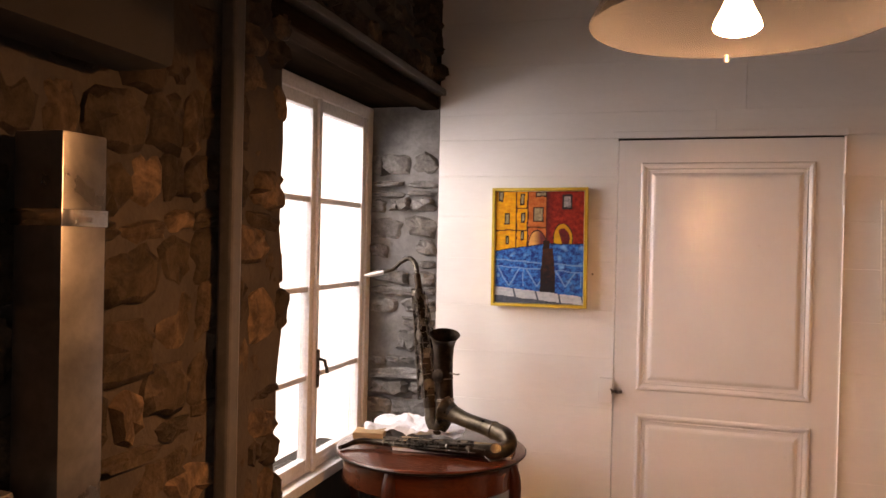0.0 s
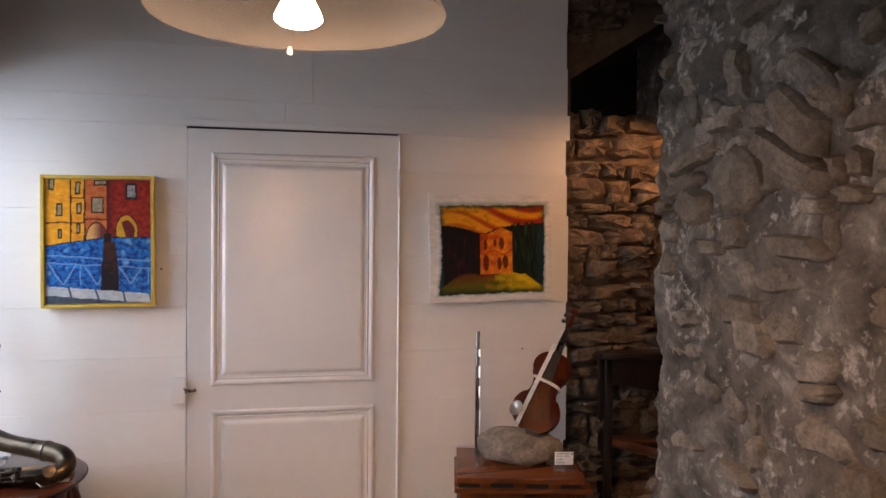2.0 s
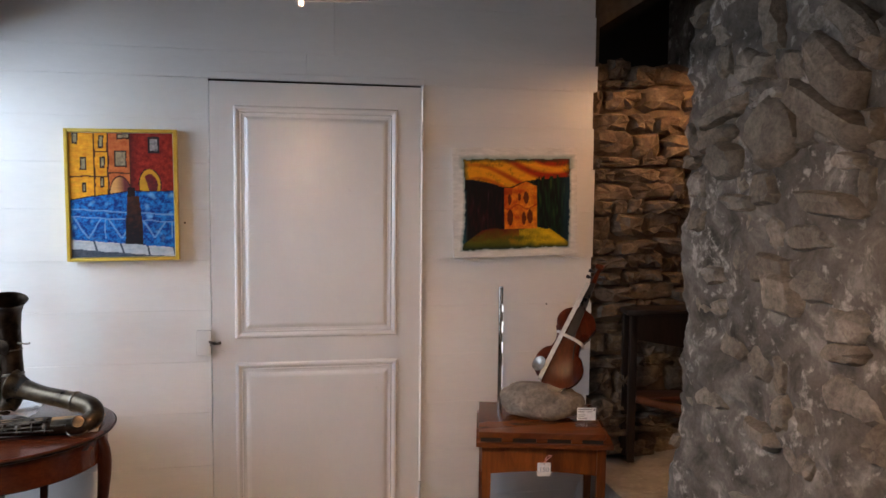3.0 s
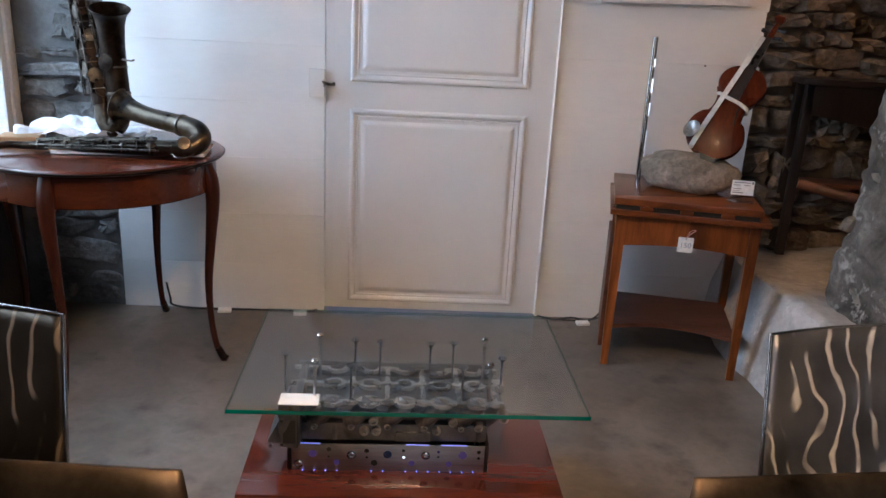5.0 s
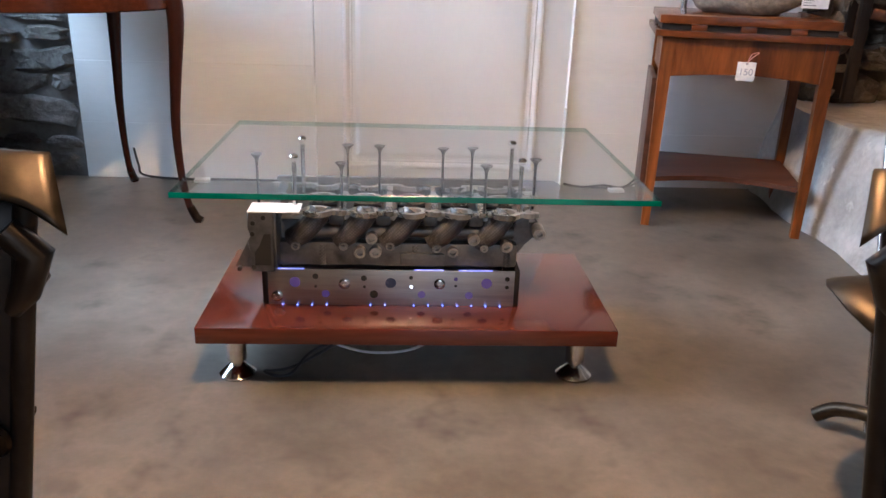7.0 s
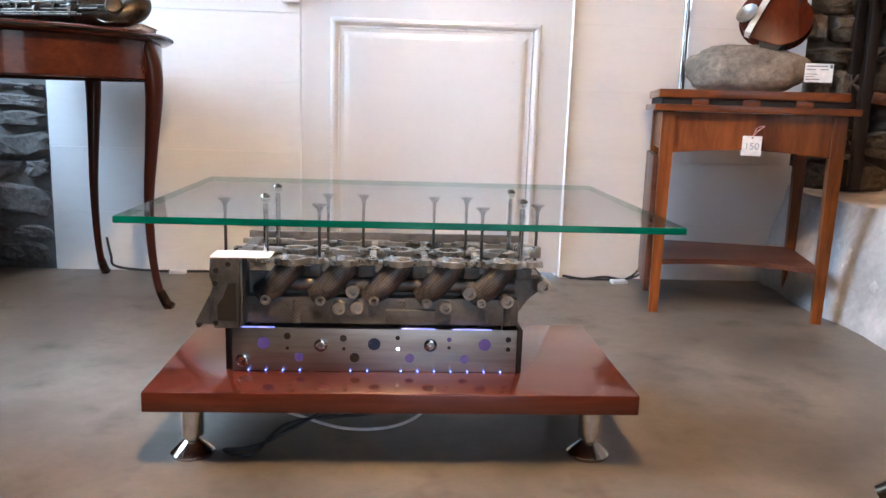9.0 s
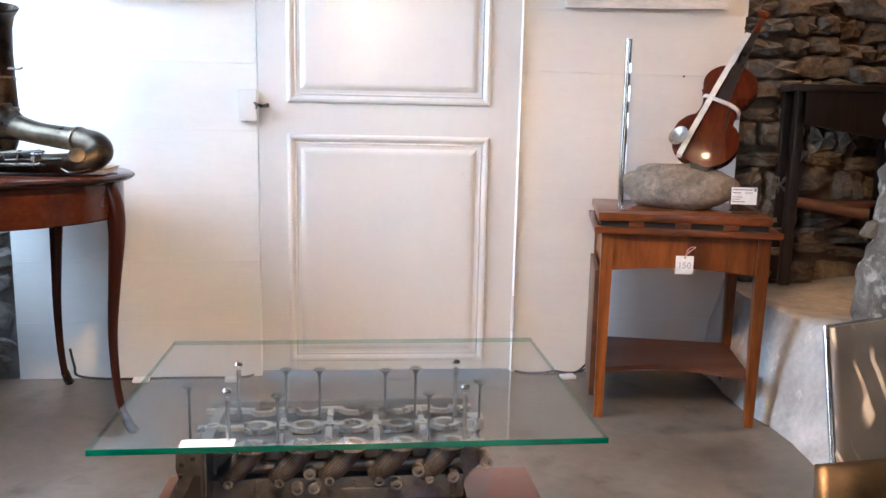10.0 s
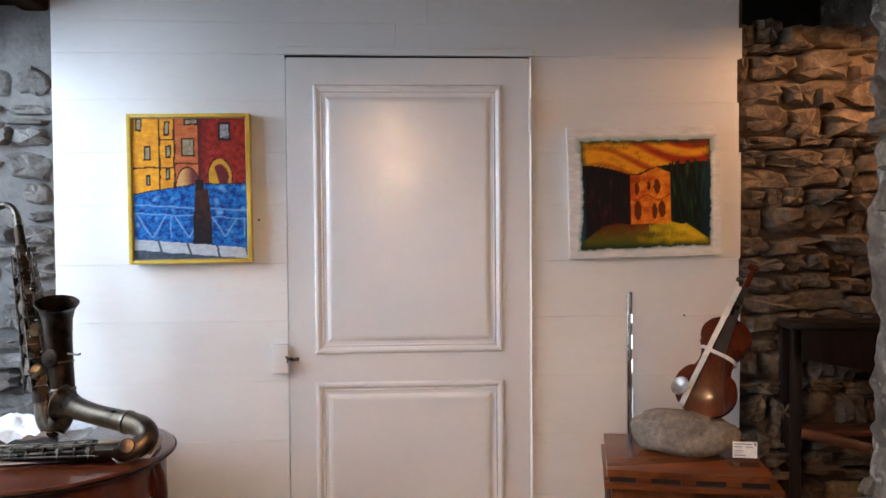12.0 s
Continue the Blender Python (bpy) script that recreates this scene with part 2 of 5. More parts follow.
MAHOGANY_Z = wood("mahogany_upright", (0.025, 0.006, 0.003), (0.07, 0.018, 0.008), "z", 0.3, 0.35, 9)
ROSEBASE = wood("varnished_red_wood", (0.045, 0.009, 0.005), (0.115, 0.025, 0.012), "x", 0.14, 0.8, 5)
ROSEBASE.node_tree.nodes["Principled BSDF"].inputs["Specular IOR Level"].default_value = 0.3
WALNUT = wood("walnut_veneer", (0.06, 0.015, 0.004), (0.34, 0.105, 0.02), "z", 0.36, 0.12, 6)
WALNUT_X = wood("walnut_top", (0.07, 0.018, 0.005), (0.27, 0.08, 0.018), "x", 0.28, 0.25, 8)
BLACKWOOD = wood("blackened_wood", (0.012, 0.009, 0.008), (0.03, 0.022, 0.018), "z", 0.4, 0.2)
REDBROWN = wood("red_brown_wood", (0.06, 0.022, 0.012), (0.14, 0.055, 0.03), "x", 0.35, 0.3)
PALEWOOD = wood("pale_wood", (0.4, 0.26, 0.13), (0.58, 0.4, 0.22), "x", 0.6, 0)
BRASS = surface("tarnished_brass", (0.03, 0.024, 0.018), (0.13, 0.106, 0.078), 14, 0.36, 1.0, fine=90, relief=0.08, spots=(30, (0.1, 0.08, 0.06), 0.66))
BRASSDARK = surface("dark_lacquer_brass", (0.014, 0.01, 0.0075), (0.05, 0.036, 0.026), 18, 0.42, 1.0, fine=90, relief=0.1)
KEYMETAL = surface("nickel_keys", (0.05, 0.043, 0.034), (0.2, 0.178, 0.148), 30, 0.34, 1.0, fine=120, relief=0.05)
CAST = surface("cast_aluminium", (0.08, 0.077, 0.072), (0.19, 0.185, 0.175), 12, 0.45, 0.75, fine=120, relief=0.35, spots=(9, (0.05, 0.045, 0.04), 0.6))
MACHINED = surface("machined_aluminium", (0.24, 0.24, 0.22), (0.5, 0.48, 0.44), 16, 0.3, 0.85, fine=140, relief=0.06)
KNURL = knurled("knurled_cast")
PLATE = surface("ground_steel_plate", (0.27, 0.27, 0.27), (0.5, 0.5, 0.5), 8, 0.32, 0.95, fine=60, relief=0.05, stretch=(0.2, 1, 3))
BOSS = surface("drilled_boss_metal", (0.2, 0.19, 0.175), (0.42, 0.4, 0.37), 30, 0.4, 0.8, fine=120, relief=0.1)
STEEL = surface("polished_steel", (0.55, 0.54, 0.52), (0.75, 0.74, 0.72), 10, 0.16, 1.0, fine=80, relief=0.02)
BLACKSTEEL = surface("black_stem_steel", (0.03, 0.03, 0.032), (0.08, 0.08, 0.08), 20, 0.35, 0.7)
PIPEGREY = surface("grey_metal_trunking", (0.06, 0.056, 0.05), (0.11, 0.104, 0.095), 5, 0.4, 0.3, fine=60, relief=0.08)
GALVANISED = surface("galvanised_duct", (0.14, 0.135, 0.125), (0.26, 0.252, 0.235), 6, 0.36, 0.85, fine=40, relief=0.06)
SWIRL = swirl_metal("swirled_steel", (0.46, 0.47, 0.48), (1.0, 1.0, 1.0), 5.5, 0.4)
SWIRLBRONZE = swirl_metal("swirled_bronzed_steel", (0.075, 0.06, 0.042), (0.16, 0.12, 0.075), 4.5, 0.36)
BRONZE = surface("bronzed_sheet", (0.03, 0.024, 0.017), (0.11, 0.085, 0.058), 9, 0.42, 0.95, fine=60, relief=0.06)
DARKSTEEL = surface("dark_waxed_steel", (0.02, 0.017, 0.014), (0.06, 0.05, 0.04), 5, 0.42, 0.8, fine=60, relief=0.1)
BOULDER = stone_material("river_boulder", [(0.33, 0.285, 0.225), (0.4, 0.345, 0.275)], (0.13, 0.11, 0.085), 60)
VARNISH = wood("violin_varnish", (0.03, 0.006, 0.003), (0.115, 0.021, 0.006), "z", 0.28, 0.2, 12)
VARNISH.node_tree.nodes["Principled BSDF"].inputs["Specular IOR Level"].default_value = 0.12
EBONY = surface("ebony", (0.01, 0.009, 0.008), (0.03, 0.026, 0.024), 20, 0.35)
PAPER = surface("white_paper", (0.72, 0.74, 0.78), (0.84, 0.85, 0.87), 8, 0.85, fine=60, relief=0.15)
CARD = surface("card_white", (0.76, 0.76, 0.75), (0.84, 0.84, 0.83), 8, 0.6, fine=60, relief=0.02)
STRAP = surface("white_strap", (0.55, 0.52, 0.46), (0.72, 0.69, 0.63), 20, 0.5, fine=80, relief=0.1)
INK = surface("grey_ink", (0.16, 0.16, 0.17), (0.26, 0.26, 0.27), 20, 0.7)
BLACK = surface("black_rubber", (0.012, 0.012, 0.012), (0.03, 0.03, 0.03), 20, 0.5)
# near-black: paints the shade inside holes and gaps, and colours the hood
HOLLOW = surface("shade_black", (0.006, 0.005, 0.004), (0.014, 0.012, 0.01), 10, 0.95)
YELLOW = surface("yellow_frame_paint", (0.5, 0.34, 0.03), (0.66, 0.47, 0.06), 8, 0.4, fine=60, relief=0.08)
CANVASWHITE = surface("primed_canvas", (0.66, 0.65, 0.62), (0.77, 0.76, 0.73), 5, 0.7, fine=200, relief=0.2)
PAINT = painted("oil_paint")
SHUTTER = surface("blue_shutter_paint", (0.28, 0.36, 0.52), (0.36, 0.45, 0.62), 5, 0.6, fine=50)
OPAL = surface("opal_glass", (0.05, 0.058, 0.07), (0.055, 0.063, 0.075), 4, 0.5, fine=40, relief=0, mottle=0.98, spread=0.02)
ot = OPAL.node_tree
satin, through_glass = ot.nodes.new("ShaderNodeMixShader"), ot.nodes.new("ShaderNodeBsdfTransparent")
satin.inputs[0].default_value = 0.5
ot.links.new(ot.nodes["Principled BSDF"].outputs[0], satin.inputs[1])
ot.links.new(through_glass.outputs[0], satin.inputs[2])
ot.links.new(satin.outputs[0], ot.nodes["Material Output"].inputs[0])
REDCORD = surface("red_white_cord", (0.5, 0.18, 0.15), (0.7, 0.45, 0.4), 90, 0.7)
VIOLETLENS = glow("violet_led", (0.3, 0.16, 0.75), 0.07)
VIOLETLENS.node_tree.nodes["Principled BSDF"].inputs["Base Color"].default_value = (0.05, 0.04, 0.1, 1)
VIOLETLENS.node_tree.nodes["Principled BSDF"].inputs["Roughness"].default_value = 0.15
EDGELED = glow("led_strip_light", (0.3, 0.34, 1.0), 0.8)
BLUELED = glow("blue_white_led", (0.22, 0.27, 1.0), 2.4)
SLOT = glow("lit_slot", (1.0, 1.0, 0.98), 2.6)
BULB = glow("lamp_bulb", (1.0, 0.58, 0.27), 3600.0)
ALCOVEBULB = glow("alcove_bulb", (1.0, 0.5, 0.2), 1000.0)
BULBNECK = glow("lit_bulb_neck", (1.0, 0.62, 0.3), 60.0)
SKYGLOW = glow("overcast_backdrop", (0.95, 0.98, 1.0), 3.0)
CLEAR = pane_glass("clear_glass", (0.96, 0.98, 0.97))
TABLEGLASS = pane_glass("table_glass", (0.972, 0.985, 0.98), 0.65)
PALEEDGE = pane_glass("pale_glass_edge", (0.78, 0.88, 0.85), 0.4)
ACRYLIC = pane_glass("clear_acrylic", (0.95, 0.96, 0.96))
GREENEDGE = surface("green_glass_edge", (0.0, 0.07, 0.055), (0.01, 0.2, 0.155), 7, 0.1, fine=20, relief=0.0, coat=0.6, stretch=(1, 1, 6))


# ---- mesh helpers ----
def link(name, bm, material, parent=None, label="", smooth=False, angle=40):
    me = bpy.data.meshes.new(name)
    bmesh.ops.recalc_face_normals(bm, faces=bm.faces)
    bm.to_mesh(me)
    bm.free()
    for mt in material if isinstance(material, (list, tuple)) else [material]:
        me.materials.append(mt)
    if smooth:
        me.shade_smooth()
        me.set_sharp_from_angle(angle=radians(angle))
    ob = new(name, me)
    if parent is not None:
        ob.parent = parent
    if label:
        ob["label"] = label
    return ob


def part(name, bm, material, parent, label="", smooth=True, angle=40):
    return link(name, bm, material, parent, label, smooth, angle)


def thing(name, label, category, at=(0, 0, 0), rz=0, group=""):
    ob = new(name)
    ob.empty_display_size = 0.1
    ob.matrix_world = pose(*at, 0, 0, rz)
    return tagged(ob, label, category, group)


def structure(name, bm, material, label, category="wall", smooth=False):
    return tagged(link(name, bm, material, smooth=smooth), label, category, kind="structure")


def box(bm, x0, x1, y0, y1, z0, z1, bevel=0.0, seg=2):
    m = Matrix.Translation(((x0 + x1) / 2, (y0 + y1) / 2, (z0 + z1) / 2)) @ Matrix.Diagonal((x1 - x0, y1 - y0, z1 - z0, 1))
    vs = bmesh.ops.create_cube(bm, size=1, matrix=m)["verts"]
    if bevel:
        es = list({e for v in vs for e in v.link_edges})
        bmesh.ops.bevel(bm, geom=es, offset=bevel, segments=seg, affect="EDGES", profile=0.6)
    return bm


def B(*a, bevel=0.003, seg=2):
    return box(bmesh.new(), *a, bevel=bevel, seg=seg)


def tube(bm, pts, radii, seg=12, caps=True, squash=1.0):
    """A round tube along pts, with a radius at each."""
    pts = [Vector(p) for p in pts]
    rings, up = [], None
    for i, p in enumerate(pts):
        d = (pts[min(i + 1, len(pts) - 1)] - pts[max(i - 1, 0)]).normalized()
        if up is None:
            up = Vector((0, 0, 1)) if abs(d.z) < 0.9 else Vector((0, 1, 0))
        a = d.cross(up).normalized()
        up = a.cross(d).normalized()
        r = radii if isinstance(radii, (int, float)) else radii[i]
        rings.append([bm.verts.new(p + (a * math.cos(k * math.tau / seg) + up * squash * math.sin(k * math.tau / seg)) * r) for k in range(seg)])
    for q, w in zip(rings, rings[1:]):
        for k in range(seg):
            bm.faces.new((q[k], q[(k + 1) % seg], w[(k + 1) % seg], w[k]))
    if caps:
        bm.faces.new(rings[0])
        bm.faces.new(rings[-1][::-1])
    return bm


def T(pts, radii, seg=12, caps=True, squash=1.0):
    return tube(bmesh.new(), pts, radii, seg, caps, squash)


def smooth_path(ctrl, n=24):
    """Points, with a last value carried along, on a Catmull-Rom curve through ctrl."""
    c = [np.array(p, float) for p in ctrl]
    c = [2 * c[0] - c[1]] + c + [2 * c[-1] - c[-2]]
    out = []
    for i in range(1, len(c) - 2):
        for k in range(n):
            t = k / n
            out.append(0.5 * (2 * c[i] + (c[i + 1] - c[i - 1]) * t + (2 * c[i - 1] - 5 * c[i] + 4 * c[i + 1] - c[i + 2]) * t * t + (3 * c[i] - c[i - 1] - 3 * c[i + 1] + c[i + 2]) * t ** 3))
    return out + [c[-2]]


def lathe(bm, profile, m=None, seg=24):
    """Turns a profile of (radius, height) round z, then moves it by m."""
    m = m or Matrix()
    rings = [[bm.verts.new(m @ Vector((r * math.cos(k * math.tau / seg), r * math.sin(k * math.tau / seg), z))) for k in range(seg)] for r, z in profile]
    for q, w in zip(rings, rings[1:]):
        for k in range(seg):
            bm.faces.new((q[k], q[(k + 1) % seg], w[(k + 1) % seg], w[k]))
    return bm


def axis(p, d):
    """A frame at p whose z runs along d."""
    return Matrix.Translation(p) @ Vector(d).to_track_quat("Z", "Y").to_matrix().to_4x4()


def prism(bm, outline, lo, hi, m=None):
    """A flat shape, outline in x and z, between y = lo and y = hi."""
    m = m or Matrix()
    a = [bm.verts.new(m @ Vector((x, lo, z))) for x, z in outline]
    b = [bm.verts.new(m @ Vector((x, hi, z))) for x, z in outline]
    bm.faces.new(a)
    bm.faces.new(b[::-1])
    for i in range(len(a)):
        j = (i + 1) % len(a)
        bm.faces.new((a[i], b[i], b[j], a[j]))
    return bm


def sheet(nu, nv, f):
    """A grid of points f(u, v), u and v from 0 to 1."""
    bm = bmesh.new()
    g = [[bm.verts.new(f(i / nu, j / nv)) for j in range(nv + 1)] for i in range(nu + 1)]
    for i in range(nu):
        for j in range(nv):
            bm.faces.new((g[i][j], g[i + 1][j], g[i + 1][j + 1], g[i][j + 1]))
    return bm


def rough_sheet(P, U, V, N, w, h, step, amount, scale=4.0):
    P, U, V, N = map(Vector, (P, U, V, N))

    def f(u, v):
        q = P + U * (u * w) + V * (v * h)
        return q + N * (amount * (noise.noise(q * scale) + 0.5 * noise.noise(q * scale * 2.7)))
    return sheet(max(2, int(w / step)), max(2, int(h / step)), f)


def stone_mesh(name, material, rng, seg=10, square=4.0, ragged=0.08, sharp=58, broken=0.12):
    """One rubble stone, 1 wide, 1 high and 1 proud: a ragged outline, a worn shoulder, a broken face."""
    bm = bmesh.new()
    out = []
    ph = rng.random() * 0.5
    for k in range(seg):
        a = (k + ph + rng.uniform(-0.25, 0.25)) * math.tau / seg
        c, s = math.cos(a), math.sin(a)
        r = 0.5 / (abs(c) ** square + abs(s) ** square) ** (1 / square) * (1 + rng.uniform(-ragged, ragged))
        out.append((r * c, r * s))
    rings = []
    tilt = (rng.uniform(-0.3, 0.3), rng.uniform(-0.3, 0.3))
    for sc, d in ((1.0, -0.4), (0.97, 0.35), (0.74, 0.8)):
        rings.append([bm.verts.new((x * sc, y * sc, d + (rng.uniform(-broken, broken) + x * tilt[0] + y * tilt[1] if d > 0 else 0))) for x, y in out])
    mid = bm.verts.new((rng.uniform(-0.1, 0.1), rng.uniform(-0.1, 0.1), 0.9 + rng.uniform(-0.1, 0.1)))
    for q, w in zip(rings, rings[1:]):
        for k in range(seg):
            bm.faces.new((q[k], q[(k + 1) % seg], w[(k + 1) % seg], w[k]))
    for k in range(seg):
        bm.faces.new((rings[-1][k], rings[-1][(k + 1) % seg], mid))
    me = bpy.data.meshes.new(name)
    bmesh.ops.recalc_face_normals(bm, faces=bm.faces)
    bm.to_mesh(me)
    bm.free()
    me.materials.append(material)
    me.shade_smooth()
    me.set_sharp_from_angle(angle=radians(sharp))
    return me


def rubble(parent, P, U, V, N, w, h, course, length, proud, pool, seed, keep=None, jag=0.0, gap=0.012, drift=0.0, turn=3.0):
    """Lays stones in uneven courses on the plane through P: w along U, h along V, standing proud along N."""
    rng = random.Random(seed)
    P, U, V, N = map(Vector, (P, U, V, N))
    v, made = 0.0, 0
    while v < h:
        ch = rng.uniform(*course)
        u = -rng.uniform(0, length[1]) * 0.5
        while u < w:
            ln = rng.uniform(*length)
            a, b = max(u, 0), min(u + ln, w)
            if a <= 0.001:
                a -= rng.uniform(0, jag)
            if b >= w - 0.06:
                b = w + rng.uniform(-jag, jag)
                u = w
            u += ln
            if b - a < 0.035:
                continue
            hh = ch * rng.uniform(0.85, 1.12)
            cu, cv = (a + b) / 2, v + ch / 2 + rng.uniform(-0.15, 0.15) * ch + drift * math.sin(3 * (a + b))
            if keep and not keep(cu, cv):
                continue
            ob = new("stone", rng.choice(pool))
            rot = Matrix((U, V, N)).transposed().to_4x4()
            ob.matrix_world = Matrix.Translation(P + U * cu + V * cv) @ rot @ pose(0, 0, 0, 0, 0, rng.uniform(-turn, turn)) @ Matrix.Diagonal((b - a - gap, hh - gap, proud * rng.uniform(0.5, 1.5), 1))
            ob.parent = parent
            made += 1
        v += ch
    return made


# ---- structure ----
structure("floor", rough_sheet((-2.2, -5.2, 0), (1, 0, 0), (0, 1, 0), (0, 0, 1), 5.2, 5.7, 0.3, 0.0), CONCRETE, "polished grey-brown concrete floor with stains", "floor")
# ceiling is never seen; its dark brown is chosen to lower the fill
structure("ceiling", B(-1.6, 2.9, -5.2, 0.6, 2.86, 2.96, bevel=0), CEILING, "unseen ceiling, coloured dark to cut bounce light", "ceiling")

XL, XR = -0.845, 1.742          # ends of the boarded wall
DW = 0.907                      # door width

bm = bmesh.new()
box(bm, XL, -0.006, 0.03, 0.14, 0, 2.86)
box(bm, DW + 0.006, XR, 0.03, 0.14, 0, 2.86)
box(bm, -0.006, DW + 0.006, 0.03, 0.14, 2.106, 2.86)
wall_north = structure("wall_north", bm, WHITE, "white painted board wall round the panelled door")

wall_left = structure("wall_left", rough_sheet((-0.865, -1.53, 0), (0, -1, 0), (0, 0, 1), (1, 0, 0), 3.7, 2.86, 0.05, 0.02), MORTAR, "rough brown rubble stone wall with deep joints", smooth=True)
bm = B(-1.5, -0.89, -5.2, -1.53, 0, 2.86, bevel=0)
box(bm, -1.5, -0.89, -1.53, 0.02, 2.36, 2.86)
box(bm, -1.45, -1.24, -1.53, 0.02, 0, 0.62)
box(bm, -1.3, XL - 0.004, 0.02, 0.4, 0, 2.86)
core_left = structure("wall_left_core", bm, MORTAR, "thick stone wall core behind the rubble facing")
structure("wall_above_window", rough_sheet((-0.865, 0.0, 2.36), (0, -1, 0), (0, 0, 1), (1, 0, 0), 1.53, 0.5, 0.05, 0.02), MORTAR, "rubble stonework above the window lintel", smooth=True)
wall_jamb = structure("wall_window_jamb", rough_sheet((-1.27, 0.012, 0), (1, 0, 0), (0, 0, 1), (0, -1, 0), 0.42, 2.36, 0.04, 0.012), ROUGHJAMB, "grey layered stone window jamb", smooth=True)

bm = B(1.95, 2.5, -5.2, -0.6, 0, 2.86, bevel=0)
box(bm, 2.42, 2.6, -0.6, 0.7, 0, 2.86)
structure("wall_right_core", bm, GREYMORTAR, "thick stone wall core on the alcove side")


def pier_face(u, v):
    y, z = -0.56 - u * 3.4, 0.0 + v * 2.86
    edge = max(0.0, 1 - u * 3.4 / 0.09)
    q = Vector((1.87, y, z))
    d = 0.03 * noise.noise(q * 3.1) + 0.024 * noise.noise(Vector((0, y * 6, z * 11))) + 0.018 * (0.4 - abs(noise.noise(Vector((2, y * 9, z * 12))))) + 0.008 * noise.noise(q * 26) + 0.004 * noise.noise(q * 45)
    jag = 0.045 * noise.noise(Vector((3, 0, z * 6))) + 0.03 * noise.noise(Vector((7, 0, z * 17))) + 0.012 * noise.noise(Vector((5, 0, z * 41)))
    foot = max(0.0, 0.42 - abs(z - 0.36)) * 0.10
    return Vector((1.885 - d - foot + 0.09 * edge * edge, y + (jag + 0.05 * edge * edge * 0.5) * max(0, 1 - u * 3.4 / 0.3), z))


wall_right = structure("wall_right", sheet(330, 300, pier_face), GREYMORTAR, "grey rubble wall smeared with lime mortar", smooth=True)

# the alcove beside the boarded wall: stone up to the black-painted flue opening, stone again above its sloping beam
bm = B(XR + 0.003, 2.45, 0.075, 0.2, 0, 2.24, bevel=0)
box(bm, XR + 0.003, 1.785, 0.075, 0.2, 2.24, 2.86)
prism(bm, [(1.785, 2.42), (2.45, 2.84), (2.45, 2.86), (1.785, 2.86)], 0.075, 0.2)
wall_alcove = structure("wall_alcove", bm, WARMMORTAR, "warm-lit layered stone back wall of the alcove")
# the recess's darkness is put in as near-black colour
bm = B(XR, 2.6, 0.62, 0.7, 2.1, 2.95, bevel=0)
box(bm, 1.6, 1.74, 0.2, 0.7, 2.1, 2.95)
structure("flue_hollow", bm, HOLLOW, "old flue hollow, its deep shade painted near-black", "flue")
bm = bmesh.new()
prism(bm, [(1.77, 2.36), (2.47, 2.80), (2.47, 2.90), (1.77, 2.46)], 0.085, 0.3)
structure("flue_beam", bm, BEAMWOOD, "dark sloping timber over the flue", "beam")

# unseen back walls, given the dark mortar to hold down bounce light
structure("wall_back", B(-1.5, 0.3, -5.2, -5.05, 0, 2.86, bevel=0), MORTAR, "unseen dark back wall beside the assumed door opening")
structure("wall_back_side", B(1.6, 2.5, -5.2, -5.05, 0, 2.86, bevel=0), MORTAR, "unseen dark back wall across the assumed door opening")
structure("wall_back_top", B(0.3, 1.6, -5.2, -5.05, 2.35, 2.86, bevel=0), MORTAR, "unseen dark wall above the assumed door opening")


def ledge(u, v):
    y = 0.08 - u * 2.3
    s = v * 0.95
    q = Vector((1.7, y, s))
    n = 0.022 * noise.noise(q * 4) + 0.012 * noise.noise(q * 11)
    fl = 0.05 * max(0, math.sin(y * 2.2 + 0.6))
    if s < 0.36:
        return Vector((1.64 + 0.19 * s + n + fl * (1 - s), y, s - 0.006))
    return Vector((1.71 + (s - 0.36) * 1.3 + n, y, 0.352 + n * 0.7 + 0.012 * math.sin(s * 9)))


structure("stone_ledge", sheet(80, 46, ledge), ROUGHCAST, "rough cement ledge along the alcove floor", "ledge", smooth=True)

# door with two raised panels, its frame gap, latch and hinges
door = tagged(link("door_1", B(0, DW, -0.004, 0.028, 0.022, 2.096, bevel=0.002), DOORWHITE), "closed white painted wooden door with two panels", "door", kind="structure")


def moulded_panel(x0, x1, z0, z1):
    """A moulding ring round a field with a sunk border."""
    bm = bmesh.new()
    steps = [(0.0, -0.004), (0.006, -0.0125), (0.014, -0.0135), (0.021, -0.009), (0.026, -0.0045), (0.031, -0.0075), (0.036, -0.005), (0.046, -0.0046), (0.058, -0.0105), (0.066, -0.012)]
    rings = []
    for o, y in steps:
        rings.append([bm.verts.new((x, y, z)) for x, z in ((x0 + o, z0 + o), (x1 - o, z0 + o), (x1 - o, z1 - o), (x0 + o, z1 - o))])
    for q, w in zip(rings, rings[1:]):
        for k in range(4):
            bm.faces.new((q[k], q[(k + 1) % 4], w[(k + 1) % 4], w[k]))
    bm.faces.new(rings[-1])
    return bm


part("door_panel", moulded_panel(0.098, 0.807, 0.987, 1.996), DOORWHITE, door, smooth=False)
part("door_panel", moulded_panel(0.098, 0.81, 0.056, 0.88), DOORWHITE, door, smooth=False)
part("latch_box", B(-0.064, -0.003, -0.024, -0.001, 0.92, 1.028, bevel=0.004), DOORWHITE, door, "white painted lock box")
bm = T([(-0.004, -0.03, 0.978), (0.02, -0.038, 0.972), (0.04, -0.034, 0.976)], [0.006, 0.005, 0.008], 8)
tube(bm, [(0.012, -0.005, 0.972), (0.012, -0.038, 0.972)], 0.006, 8)
tube(bm, [(-0.01, -0.032, 0.985), (0.0, -0.03, 0.97), (-0.006, -0.03, 0.962)], 0.004, 8)
